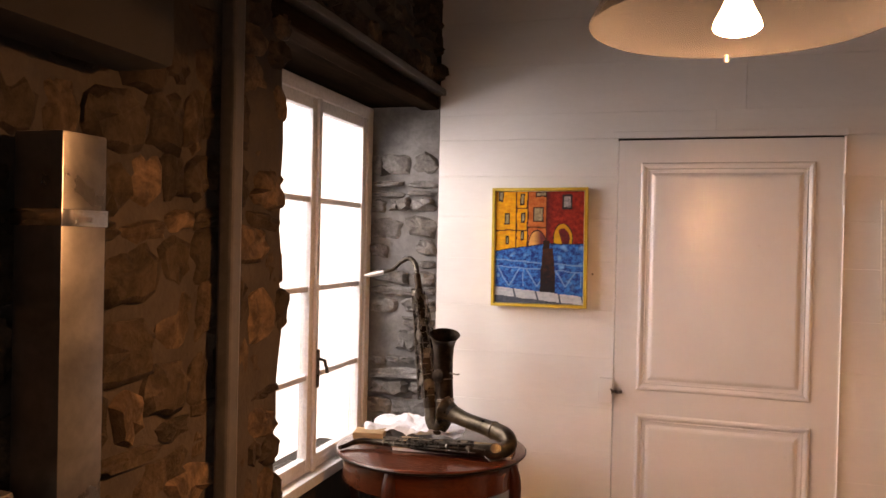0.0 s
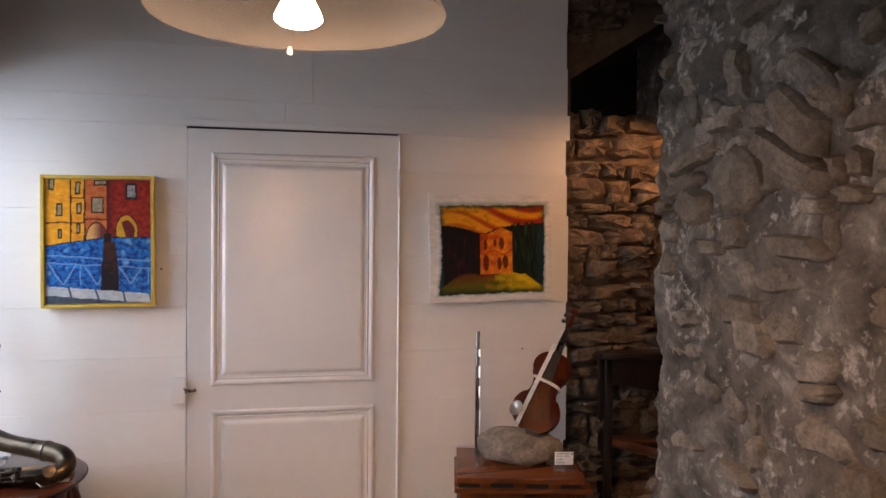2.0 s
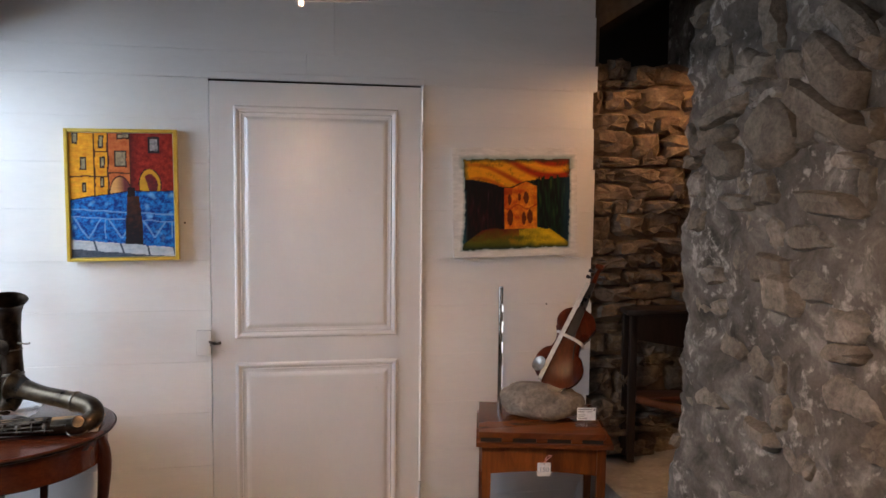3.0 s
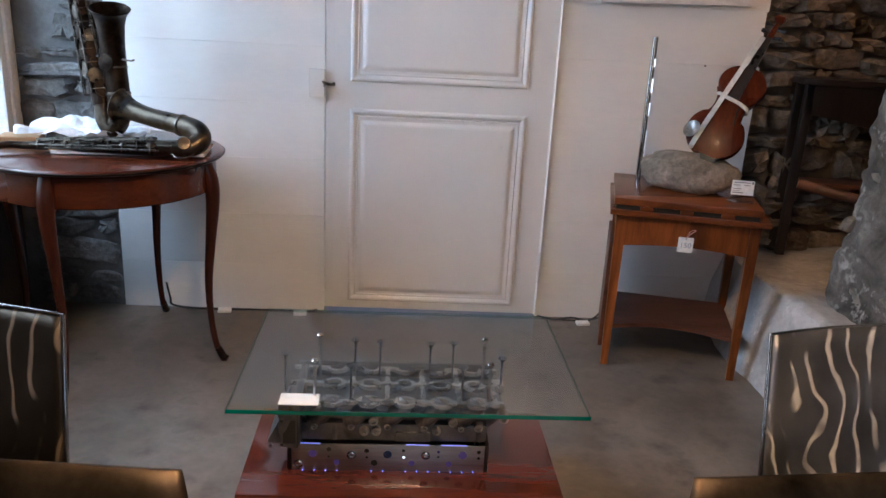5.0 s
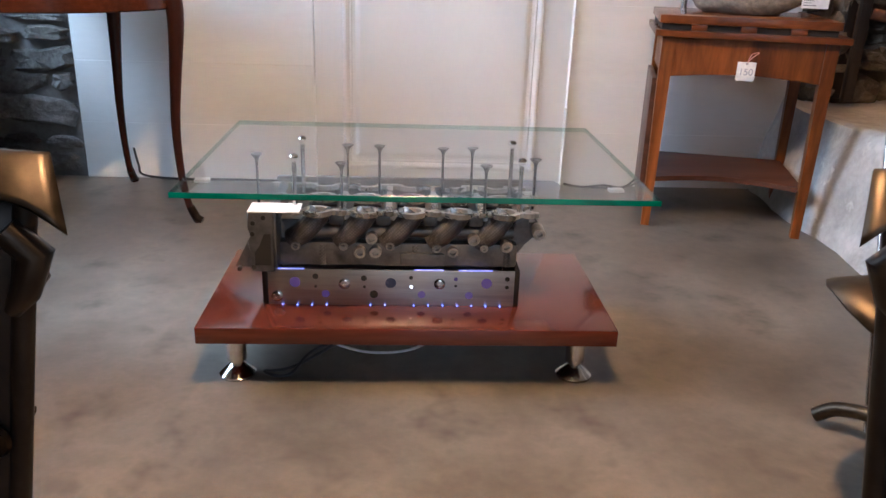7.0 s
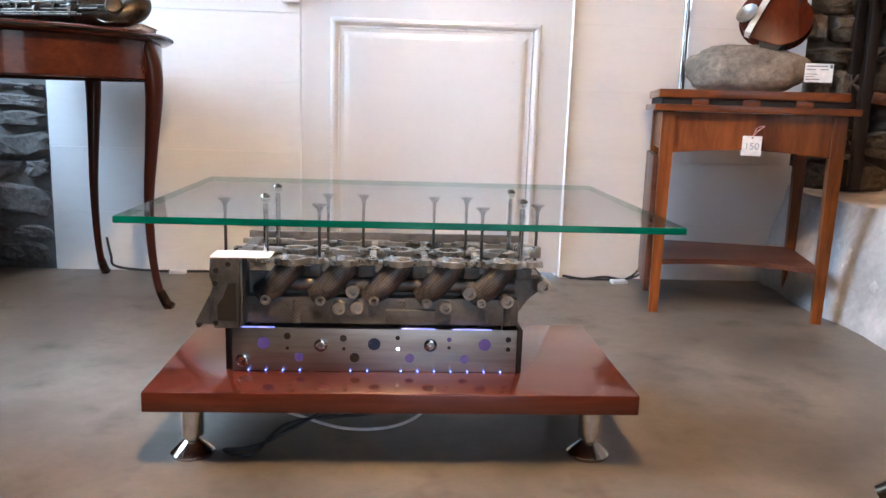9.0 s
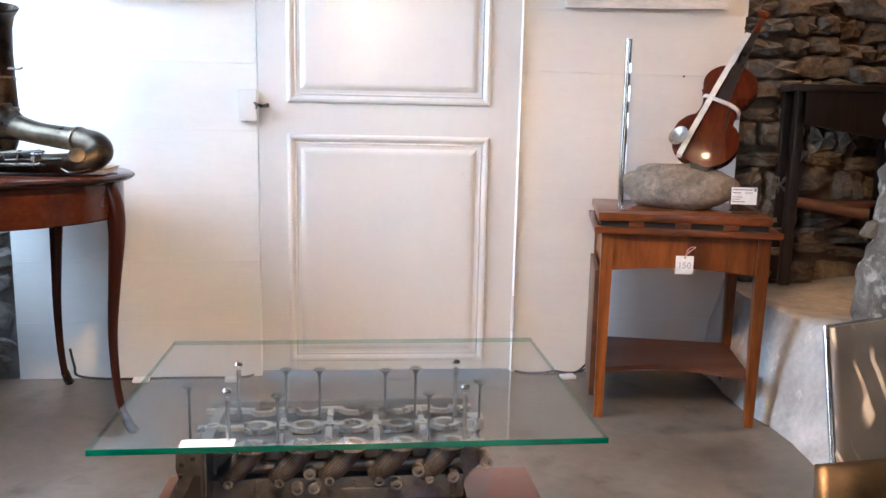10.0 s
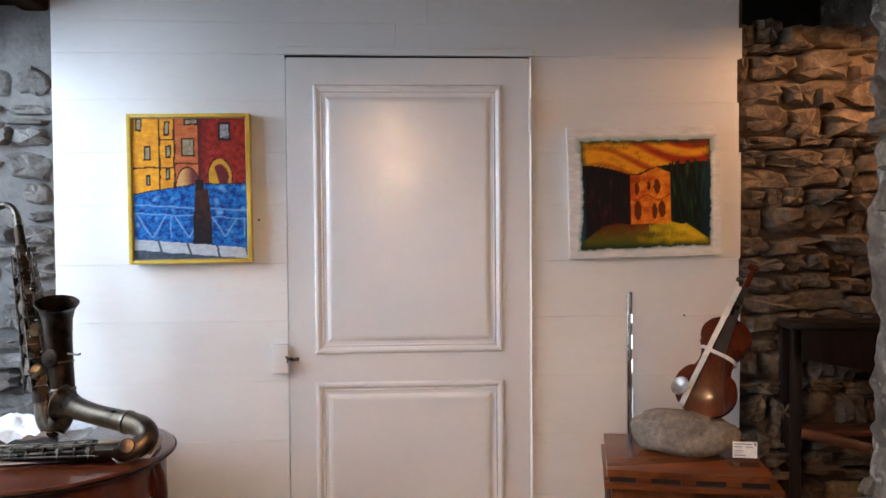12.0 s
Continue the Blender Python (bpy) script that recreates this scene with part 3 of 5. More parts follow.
part("door_handle", bm, KEYMETAL, door, "small worn metal latch handle")
part("keyhole", T([(0.045, -0.0075, 0.93), (0.045, -0.003, 0.93)], 0.008, 10), DOORWHITE, door)
for z in (1.88, 0.235):
    part("hinge", T([(DW + 0.008, -0.008, z - 0.065), (DW + 0.008, -0.008, z + 0.065)], 0.007, 8), DOORWHITE, door, "painted hinge barrel")
door.matrix_world = pose(0, 0, 0, 0, 0, -1.1)
# solid strip in the gap, its shade put in as colour
structure("door_gap", B(-0.005, DW + 0.005, 0.001, 0.029, 2.0965, 2.105, bevel=0), HOLLOW, "black strip for the shade of the gap above the door", "gap")
structure("door_head_trim", B(-0.03, DW + 0.02, -0.012, -0.0005, 2.106, 2.135, bevel=0.003), WHITE, "thin white trim above the door", "trim")

# window: two casements of four panes in a white frame
window = tagged(link("window_1", B(-1.27, -1.19, -1.18, -1.13, 0.62, 2.27), FRAMEWHITE), "tall white casement window with small panes", "window", kind="structure")
part("window_frame", B(-1.27, -1.19, -0.05, 0.008, 0.62, 2.27, bevel=0.006), FRAMEWHITE, window)
part("window_head", B(-1.27, -1.19, -1.13, -0.05, 2.215, 2.27, bevel=0.006), FRAMEWHITE, window)
part("window_sill", B(-1.3, -1.15, -1.2, 0.008, 0.6, 0.645, bevel=0.008), FRAMEWHITE, window)
PANES = [0.705, 1.045, 1.415, 1.79, 2.17]
for y0, y1 in ((-1.13, -0.592), (-0.588, -0.05)):
    bm = bmesh.new()
    for a, b in ((y0, y0 + 0.045), (y1 - 0.045, y1)):
        box(bm, -1.245, -1.2, a, b, 0.645, 2.215, 0.006)
    box(bm, -1.243, -1.202, y0 + 0.045, y1 - 0.045, 0.645, 0.705, 0.005)
    box(bm, -1.243, -1.202, y0 + 0.045, y1 - 0.045, 2.165, 2.215, 0.005)
    cs = part("casement", bm, FRAMEWHITE, window)
    for z in PANES[1:-1]:
        part("glazing_bar", B(-1.238, -1.206, y0 + 0.045, y1 - 0.045, z - 0.012, z + 0.012, bevel=0.005), FRAMEWHITE, cs)
    for z0, z1 in zip(PANES, PANES[1:]):
        p = part("pane", B(-1.224, -1.22, y0 + 0.04, y1 - 0.04, z0 - 0.005, z1 + 0.005, bevel=0), CLEAR, cs, smooth=False)
        p.visible_shadow = False
part("meeting_stile", B(-1.2, -1.185, -0.605, -0.575, 0.645, 2.215, bevel=0.006), FRAMEWHITE, window)
bm = T([(-1.178, -0.59, 1.0), (-1.178, -0.59, 1.16)], 0.008, 8)
tube(bm, [(-1.175, -0.59, 1.12), (-1.15, -0.585, 1.115), (-1.145, -0.565, 1.06)], 0.008, 8)
part("window_handle", bm, KEYMETAL, window, "small metal espagnolette handle")
shut = thing("window_shutter", "pale blue wooden shutter folded open outside", "shutter", (-1.45, -1.12, 0.7))
bm = bmesh.new()
box(bm, -0.55, 0.0, 0.0, 0.03, 0, 1.5, 0.004)
part("shutter_leaf", bm, SHUTTER, shut)
structure("backdrop", B(-7.1, -7.0, -10, 34, -6, 16, bevel=0), SKYGLOW, "overcast brightness outside the window", "backdrop")

# timber lintel and the trunking along its edge
structure("window_lintel", B(-1.24, -0.95, -1.6, 0.01, 2.275, 2.36, bevel=0.01), OLDWOOD, "dark worn timber lintel boards above the window", "lintel")
structure("window_lintel_edge", B(-0.945, -0.85, -1.6, 0.01, 2.255, 2.32, bevel=0.015), OLDWOOD, "dark worn timber lintel beam", "lintel")
bm = B(-0.865, -0.815, -2.4, -0.004, 2.322, 2.352, bevel=0.005)
structure("cable_trunking_high", bm, PIPEGREY, "grey metal trunking above the window", "trunking")
bm = B(-0.83, -0.79, -1.905, -1.855, 0.0, 2.6, bevel=0.008)
structure("cable_trunking_upright", bm, PIPEGREY, "grey metal upright pipe on the stone wall", "pipe")
duct = thing("metal_duct", "tall galvanised metal duct box against the stone wall", "duct", (-0.72, -2.43, 0))
part("duct_body", B(-0.1, 0.0, -0.105, 0.0, 0, 1.8, bevel=0.004), GALVANISED, duct)
part("duct_band", B(-0.105, 0.003, -0.108, 0.003, 1.64, 1.67, bevel=0.003), STEEL, duct, "thin bright clamp band")
sock = thing("wall_socket", "pale plastic socket box beside the duct", "socket", (-0.76, -2.66, 1.1))
part("socket_body", B(-0.05, 0.0, 0, 0.08, 0, 0.11, bevel=0.01), GALVANISED, sock)
hood = thing("dark_hood", "black hanging box high on the stone wall", "box", (-0.72, -2.42, 1.98))
part("hood_body", B(-0.12, 0.03, -0.5, 0.15, -0.03, 0.85, bevel=0.03), HOLLOW, hood)


# ---- pendant lamp ----
lamp = thing("pendant_lamp", "wide white opal glass pendant lamp with a lit bulb", "lamp", (0.345, -2.2, 1.985))
prof = [(0.03, 0.13), (0.06, 0.125), (0.12, 0.105), (0.19, 0.07), (0.225, 0.045), (0.239, 0.022), (0.243, 0.018), (0.245, 0.022), (0.23, 0.052), (0.19, 0.08), (0.12, 0.116), (0.06, 0.137), (0.028, 0.142)]
part("shade", lathe(bmesh.new(), prof, seg=64), OPAL, lamp, "white opal glass saucer shade", angle=80)
part("bulb", lathe(bmesh.new(), [(0.001, 0.0), (0.02, 0.0015), (0.032, 0.0055), (0.039, 0.012)], seg=24), BULB, lamp, "glowing warm reflector bulb")
part("bulb_neck", lathe(bmesh.new(), [(0.0392, 0.0122), (0.0395, 0.018), (0.036, 0.027), (0.028, 0.042), (0.02, 0.06), (0.018, 0.13)], seg=16), BULBNECK, lamp, "lit neck of the bulb")
part("rim_knob", lathe(bmesh.new(), [(0.0002, -0.008), (0.005, -0.006), (0.006, 0.0), (0.004, 0.008), (0.0002, 0.009)], Matrix.Translation((-0.004, 0.235, 0.014)), 12), CARD, lamp, "small white knob under the rim")
part("lamp_cord", T([(0, 0, 0.14), (0, 0, 0.87)], 0.004, 8), CARD, lamp)
part("lamp_cap", lathe(bmesh.new(), [(0.03, 0.138), (0.024, 0.17), (0.006, 0.19)], seg=16), OPAL, lamp)


# ---- paintings ----
def canvas(name, w, h, nx, nz, colour, parent, x0, z0, y, label, depth=1.18):
    """A canvas face painted by colour(u, v), u to the right and v up."""
    bm = sheet(nx, nz, lambda u, v: Vector((x0 + u * w, y, z0 + v * h)))
    ob = part(name, bm, PAINT, parent, label, smooth=False)
    me = ob.data
    at = me.color_attributes.new("paint", "FLOAT_COLOR", "POINT")
    for i, vt in enumerate(me.vertices):
        u, v = (vt.co.x - x0) / w, (vt.co.z - z0) / h
        at.data[i].color = (*(c ** depth for c in colour(u, v)), 1)
    return ob


def rect(u, v, a, b, c, d):
    return a <= u <= b and c <= v <= d


def lerp(a, b, t):
    t = min(1, max(0, t))
    return tuple(x + (y - x) * t for x, y in zip(a, b))


def wob(u, v, s, k=0.0):
    return noise.noise(Vector((u * s + k, v * s * 1.3 - k, 0.37 * s + k)))


def canal(u, v):
    """Houses in yellow and red above blue water, a dark plain shape on the white-edged quay."""
    u2, v2 = u + 0.008 * wob(u, v, 9), v + 0.008 * wob(u, v, 9, 5)
    n = wob(u, v, 22) * 0.5 + wob(u, v, 60, 3) * 0.4
    quay = 0.145 - 0.075 * u2
    bank = 0.46 + 0.07 * min(1, u2 * 1.7)
    if v2 < quay:
        if v2 > quay - 0.075 and abs(((u2 + 0.35 * v2) * 4) % 1 - 0.03) > 0.05:
            return lerp((0.62, 0.64, 0.66), (0.45, 0.5, 0.55), n + 0.5)
        return lerp((0.05, 0.07, 0.1), (0.13, 0.16, 0.2), n + 0.5)
    if rect(u2, v2, 0.52, 0.69, 0.07, 0.5) and (abs(u2 - 0.605) < 0.075 + 0.02 * math.sin(v2 * 9) and v2 < 0.49):
        return lerp((0.02, 0.015, 0.02), (0.1, 0.035, 0.02), (v2 - 0.2) * 3 + n)
    if abs(u2 - 0.585) < 0.035 and 0.47 < v2 < 0.56:
        return (0.03, 0.012, 0.012)
    if v2 < bank:
        c = lerp((0.003, 0.045, 0.24), (0.015, 0.27, 0.66), n * 1.8 + 0.45)
        c = lerp(c, (0.3, 0.55, 0.8), max(0, wob(u, v, 13, 7) - 0.3) * 1.7)
        k = (u2 * 3.1) % 1
        w = 0.33 - 0.05 * u2
        if abs(v2 - (w + 0.06)) < 0.006 or abs(v2 - w) < 0.005 or (v2 < w and v2 > 0.15 and (k < 0.035 or abs(abs(k - 0.5) - (v2 - 0.15) * 2.4) < 0.03)):
            c = lerp(c, (0.25, 0.42, 0.68), 0.75)
        return c
    if abs(v2 - bank) < 0.008:
        return (0.03, 0.02, 0.03)
    if u2 > 0.585:
        c = lerp((0.22, 0.014, 0.01), (0.45, 0.05, 0.03), n * 1.3 + 0.5)
        c = lerp(c, (0.05, 0.008, 0.012), (0.66 - u2) * 9)
        if rect(u2, v2, 0.755, 0.87, 0.84, 0.97):
            return (0.04, 0.03, 0.035) if min(abs(u2 - 0.755), abs(u2 - 0.87), abs(v2 - 0.84), abs(v2 - 0.97)) < 0.018 else lerp((0.12, 0.13, 0.16), (0.5, 0.52, 0.5), n + 0.6)
        d = math.hypot((u2 - 0.77) / 0.1, (v2 - 0.58) / 0.13)
        if v2 < 0.71 and d < 1.1 and v2 > bank:
            return (0.06, 0.02, 0.02) if d > 1 else ((0.62, 0.36, 0.03) if u2 < 0.78 - 0.4 * (v2 - 0.5) or d > 0.72 else lerp((0.25, 0.03, 0.03), (0.1, 0.02, 0.03), n + 0.4))
        return c
    c = lerp((0.75, 0.3, 0.01), (0.92, 0.52, 0.03), n + 0.5 - u2 * 0.4)
    if u2 > 0.37:
        c = lerp((0.5, 0.12, 0.03), (0.68, 0.24, 0.08), n + 0.5)
    for a, b, e, f in ((0.03, 0.09, 0.91, 1.0), (0.1, 0.165, 0.7, 0.81), (0.29, 0.34, 0.72, 0.81), (0.28, 0.33, 0.88, 0.98), (0.43, 0.55, 0.73, 0.86), (0.46, 0.58, 0.95, 1.0), (0.12, 0.16, 0.52, 0.6), (0.29, 0.33, 0.56, 0.65)):
        if rect(u2, v2, a, b, e, f):
            return (0.05, 0.03, 0.02) if min(u2 - a, b - u2, v2 - e, f - v2) < 0.012 else lerp((0.2, 0.18, 0.13), (0.5, 0.42, 0.28), n + 0.5)
    d = math.hypot((u2 - 0.48) / 0.095, (v2 - 0.53) / 0.12)
    if d < 1.08 and v2 < 0.66:
        return (0.1, 0.03, 0.02) if d > 0.98 else lerp((0.72, 0.42, 0.16), (0.2, 0.05, 0.05), (u2 - 0.44) * 12)
    for k in (0.24, 0.37, 0.585):
        if abs(u2 - k) < 0.008:
            return (0.1, 0.03, 0.01)
    for k, a, b in ((0.65, 0.0, 0.37), (0.68, 0.37, 0.58), (0.85, 0.24, 0.37)):
        if abs(v2 - k) < 0.006 and a < u2 < b:
            return (0.14, 0.05, 0.01)
    return c


def avenue(u, v):
    """A glowing palace between dark trees under a yellow and red sky, ragged on white."""
    ragged = 0.01 * wob(u, v, 14) + 0.005 * wob(u, v, 40)
    e = min(u - 0.075 - 0.018 * math.sin(3 * v) + 0.035 * (v < 0.5) * (0.5 - v), 0.945 - 0.02 * (1 - v) - u, v - 0.065 - 0.015 * u, 0.895 - v) + ragged
    n = wob(u, v, 16) * 0.6 + wob(u * 3, v, 40, 2) * 0.4
    stroke = wob(u * 7, v * 0.8, 9, 4)
    white = (0.84, 0.83, 0.8)
    if e < 0:
        fade = max(0, 1 + e * (22 if v > 0.8 else 50))
        return lerp(white, (0.3, 0.42, 0.4), fade * 0.8)
    rim = max(0, 1 - e * 26)
    hill = 0.715 - 0.075 * math.exp(-((u - 0.42) / 0.16) ** 2) + 0.02 * wob(u, 0, 6)
    if v > hill and not (u > 0.66 and v < 0.72 + 0.05 * stroke):
        w = math.sin((v - 0.13 * math.sin(u * 5.2 + 0.6)) * 46 + 1.5 * wob(u, v, 4))
        c = lerp((0.86, 0.46, 0.01), (0.52, 0.07, 0.01), w * 0.75 + (u - 0.5) * 1.5 + 0.15)
        c = lerp(c, (0.03, 0.09, 0.02), max(0, n * 1.1 - 0.12 + max(0, v - 0.82) * 5))
        return lerp(c, (0.01, 0.1, 0.07), rim * 0.8)
    if 0.4 < u < 0.665 and 0.255 < v < 0.63 + 0.06 * max(0, 1 - abs(u - 0.58) * 9):
        c = lerp((0.62, 0.13, 0.01), (0.95, 0.45, 0.03), n + 0.45 + 1.6 * (u - 0.48))
        for a, b, rx, rz in ((0.445, 0.525, 0.015, 0.05), (0.525, 0.545, 0.013, 0.035), (0.58, 0.54, 0.022, 0.055), (0.45, 0.36, 0.025, 0.075), (0.56, 0.35, 0.018, 0.06), (0.61, 0.365, 0.024, 0.065)):
            if math.hypot((u - a) / rx, (v - b) / rz) < 1:
                c = lerp(c, (0.16, 0.02, 0.005), 0.85)
        if abs(v - 0.455 - 0.02 * math.sin(u * 40)) < 0.008 or (u < 0.47 and v > 0.57):
            c = lerp(c, (0.45, 0.06, 0.01), 0.6)
        return c
    if v < 0.255 + 0.02 * wob(u, v, 9) and abs(u - 0.5) < 0.33 + (0.2 - v) * 1.2:
        c = lerp((0.2, 0.2, 0.01), (0.8, 0.6, 0.01), 2.2 * (u - 0.45) + 2.6 * (v - 0.1) + n * 0.8)
        if u < 0.52:
            c = lerp(c, (0.22, 0.03, 0.015), max(0, v - 0.13) * 7 + n * 0.6)
        return lerp(c, (0.01, 0.06, 0.04), max(0, 0.14 - v) * 9 + rim * 0.4)
    if u < 0.4:
        c = lerp((0.004, 0.004, 0.01), (0.07, 0.01, 0.018), stroke * 1.3 + 0.4 - 1.2 * abs(v - 0.35))
        c = lerp(c, (0.11, 0.1, 0.13), max(0, stroke - 0.42) * 1.6)
        return lerp(c, (0.04, 0.2, 0.24), max(0, 0.115 - u) * 22 * (v < 0.62))
    c = lerp((0.003, 0.01, 0.008), (0.02, 0.085, 0.035), stroke * 1.5 + 0.35)
    c = lerp(c, (0.2, 0.2, 0.03), max(0, stroke - 0.4) * 1.4)
    return lerp(c, (0.01, 0.08, 0.12), max(0, u - 0.84) * 9)


p1 = thing("framed_painting", "canal painting with yellow houses in a thin yellow frame", "painting", (-0.348, -0.002, 1.608))
p1.matrix_world = pose(-0.348, -0.002, 1.608, -1.0, -0.6, 0)
bm = bmesh.new()
for a in ((-0.22, -0.206, -0.273, 0.273), (0.206, 0.22, -0.273, 0.273), (-0.206, 0.206, -0.273, -0.259), (-0.206, 0.206, 0.259, 0.273)):
    box(bm, a[0], a[1], -0.045, -0.004, a[2], a[3], 0.002)
part("picture_frame", bm, YELLOW, p1, "narrow yellow painted wooden frame")
part("stretcher", B(-0.2045, 0.2045, -0.032, -0.006, -0.2575, 0.2575, bevel=0), CANVASWHITE, p1)
canvas("painted_canvas", 0.406, 0.512, 150, 190, canal, p1, -0.203, -0.256, -0.036, "oil painting of a canal quay with houses")

p2 = thing("unframed_canvas", "unframed canvas of a glowing palace between dark trees", "painting", (1.357, -0.002, 1.591))
p2.matrix_world = pose(1.357, -0.002, 1.591, -0.6, -1.3, 0)
part("stretcher", B(-0.297, 0.297, -0.022, -0.002, -0.25, 0.25, bevel=0.002), CANVASWHITE, p2)
canvas("painted_canvas", 0.592, 0.498, 170, 140, avenue, p2, -0.296, -0.249, -0.0245, "oil painting with ragged white borders", 1.45)


# ---- coffee table on an engine's cylinder head ----
tab = thing("engine_coffee_table", "glass coffee table on a car cylinder head and red wood base", "table", (0, 0, 0))
part("base_board", B(-0.077, 0.739, -1.521, -1.095, 0.102, 0.136, bevel=0.003), ROSEBASE, tab, "glossy red-brown varnished base board")
for x in (-0.015, 0.675):
    for y in (-1.452, -1.165):
        bm = lathe(bmesh.new(), [(0.0005, 0), (0.036, 0.0005), (0.037, 0.006), (0.022, 0.02), (0.012, 0.028), (0.012, 0.034), (0.0195, 0.036), (0.0195, 0.1015)], Matrix.Translation((x, y, 0)), 24)
        part("foot", bm, STEEL, tab, "round brushed steel foot")

# glass top
GX0, GX1, GY0, GY1, GZ0, GZ1 = -0.064, 0.746, -1.645, -1.06, 0.43, 0.44
top = part("glass_top", box(bmesh.new(), GX0 + 0.002, GX1 - 0.002, GY0 + 0.002, GY1 - 0.002, GZ0, GZ1), TABLEGLASS, tab, "clear thick glass top", smooth=False)
top.visible_shadow = False
bm = bmesh.new()
box(bm, GX0, GX1, GY0, GY0 + 0.0018, GZ0, GZ1, 0.0006, 1)
part("glass_edge", bm, GREENEDGE, top, "green polished glass edge", smooth=False)
bm = bmesh.new()
box(bm, GX0, GX1, GY1 - 0.0018, GY1, GZ0, GZ1, 0.0006, 1)
box(bm, GX0, GX0 + 0.0018, GY0 + 0.002, GY1 - 0.002, GZ0, GZ1, 0.0006, 1)
box(bm, GX1 - 0.0018, GX1, GY0 + 0.002, GY1 - 0.002, GZ0, GZ1, 0.0006, 1)
part("glass_edge", bm, PALEEDGE, top, "pale glass edges", smooth=False)

# cylinder head
HX0, HX1, HY0, HY1, HZ0, HZ1 = 0.062, 0.56, -1.405, -1.2, 0.218, 0.335
PITCH = 0.0928
XS = [0.148 + PITCH * i for i in range(5)]
bm = bmesh.new()
prism(bm, [(HX0, HZ0), (HX1 - 0.02, HZ0), (HX1 + 0.004, HZ0 + 0.045), (HX1 + 0.03, HZ0 + 0.062), (HX1 + 0.03, HZ1 - 0.03), (HX1 + 0.03, HZ1 - 0.028), (HX0, HZ1 - 0.028)], HY0 + 0.03, HY1)
bmesh.ops.bevel(bm, geom=list(bm.edges), offset=0.003, segments=2, affect="EDGES")
head = part("cylinder_head", bm, CAST, tab, "grey cast aluminium cylinder head")
part("lower_rail", B(HX0, HX1 - 0.012, HY0 + 0.006, HY0 + 0.04, HZ0, HZ0 + 0.05, bevel=0.006), CAST, head)
part("water_rail", T([(HX0 + 0.04, HY0 + 0.02, HZ0 + 0.071), (HX1 - 0.02, HY0 + 0.02, HZ0 + 0.071)], 0.013, 14), CAST, head)
for i, x in enumerate(XS):
    pts = [(x - 0.052, HY0 + 0.024, HZ0 + 0.05), (x - 0.03, HY0 + 0.014, HZ0 + 0.068), (x - 0.008, HY0 + 0.014, HZ0 + 0.094), (x + 0.004, HY0 + 0.02, HZ1 - 0.006)]
    part("intake_port", T(smooth_path(pts, 6), 0.0225, 18), KNURL, head, "knurled slanting port tube")
    if i % 2 == 0:
        part("lower_stub", T([(x + 0.008, HY0 + 0.016, HZ0 + 0.002), (x + 0.008, HY0 + 0.016, HZ0 + 0.045)], 0.012, 14), KNURL, head)
    part("web", B(x + 0.022, x + 0.05, HY0 + 0.012, HY0 + 0.04, HZ0 + 0.084, HZ1 - 0.012, bevel=0.003), CAST, head)


def flat_ring(x, y, r0, r1, z0, z1, bm, seg=20, sx=1.0):
    lathe(bm, [(r0, z0), (r1, z0), (r1, z1), (r0, z1), (r0, z0)], Matrix.Translation((x, y, 0)) @ Matrix.Diagonal((sx, 1, 1, 1)), seg)


# machined top face: three scalloped rails, rings round the bores and cross bars over dark pockets
bm = bmesh.new()
for y in (HY0 + 0.003, -1.308, -1.216):
    bm = bmesh.new()
    for a, b in zip([HX0 - 0.03] + [x + 0.022 for x in XS], [x - 0.022 for x in XS] + [HX1 + 0.026]):
        box(bm, a, b, y - 0.007, y + 0.007, HZ1 - 0.007, HZ1 + 0.003, 0.002)
    for x in XS:
        flat_ring(x, y, 0.0165, 0.0255, HZ1 - 0.007, HZ1 + 0.003, bm, sx=1.15)
    part("deck_rail", bm, MACHINED, head, "bright machined top face")
for x in [HX0 + 0.002] + [x + PITCH / 2 for x in XS]:
    bm = bmesh.new()
    box(bm, x - 0.006, x + 0.006, HY0 + 0.012, -1.315, HZ1 - 0.01, HZ1 + 0.002, 0.002)
    box(bm, x - 0.006, x + 0.006, -1.3, -1.222, HZ1 - 0.01, HZ1 + 0.002, 0.002)
    flat_ring(x, -1.308, 0.005, 0.0125, HZ1 - 0.004, HZ1 + 0.005, bm, 14)
    flat_ring(x, HY0 + 0.0, 0.005, 0.0115, HZ1 - 0.006, HZ1 + 0.004, bm, 14)
    part("cross_bar", bm, MACHINED, head)
# dark plates under the bars paint the shade of the pockets
for x in XS:
    for y in (-1.262, -1.36):
        part("pocket", B(x - 0.03, x + 0.03, y - 0.026, y + 0.026, HZ1 - 0.029, HZ1 - 0.022, bevel=0.004), DARKSTEEL, head, "dark plate for the shade between the bars")
for y in (HY1 - 0.012,):
    part("rear_wall", B(HX0 - 0.02, HX1 + 0.02, HY1 - 0.012, HY1, HZ0 + 0.04, HZ1 + 0.016, bevel=0.003), CAST, head)
bm = B(HX1 - 0.004, HX1 + 0.034, -1.34, -1.3, HZ1 - 0.004, HZ1 + 0.018, bevel=0.003)
part("end_bracket", bm, MACHINED, head)
BOSSES = ((0.104, 0.263, 9), (0.198, 0.263, 9), (0.254, 0.28, 12), (0.231, 0.25, 12), (0.262, 0.251, 12), (0.291, 0.264, 9), (0.384, 0.261, 9), (0.417, 0.253, 11), (0.458, 0.28, 12), (0.48, 0.262, 8), (0.525, 0.266, 12), (0.589, 0.294, 13))
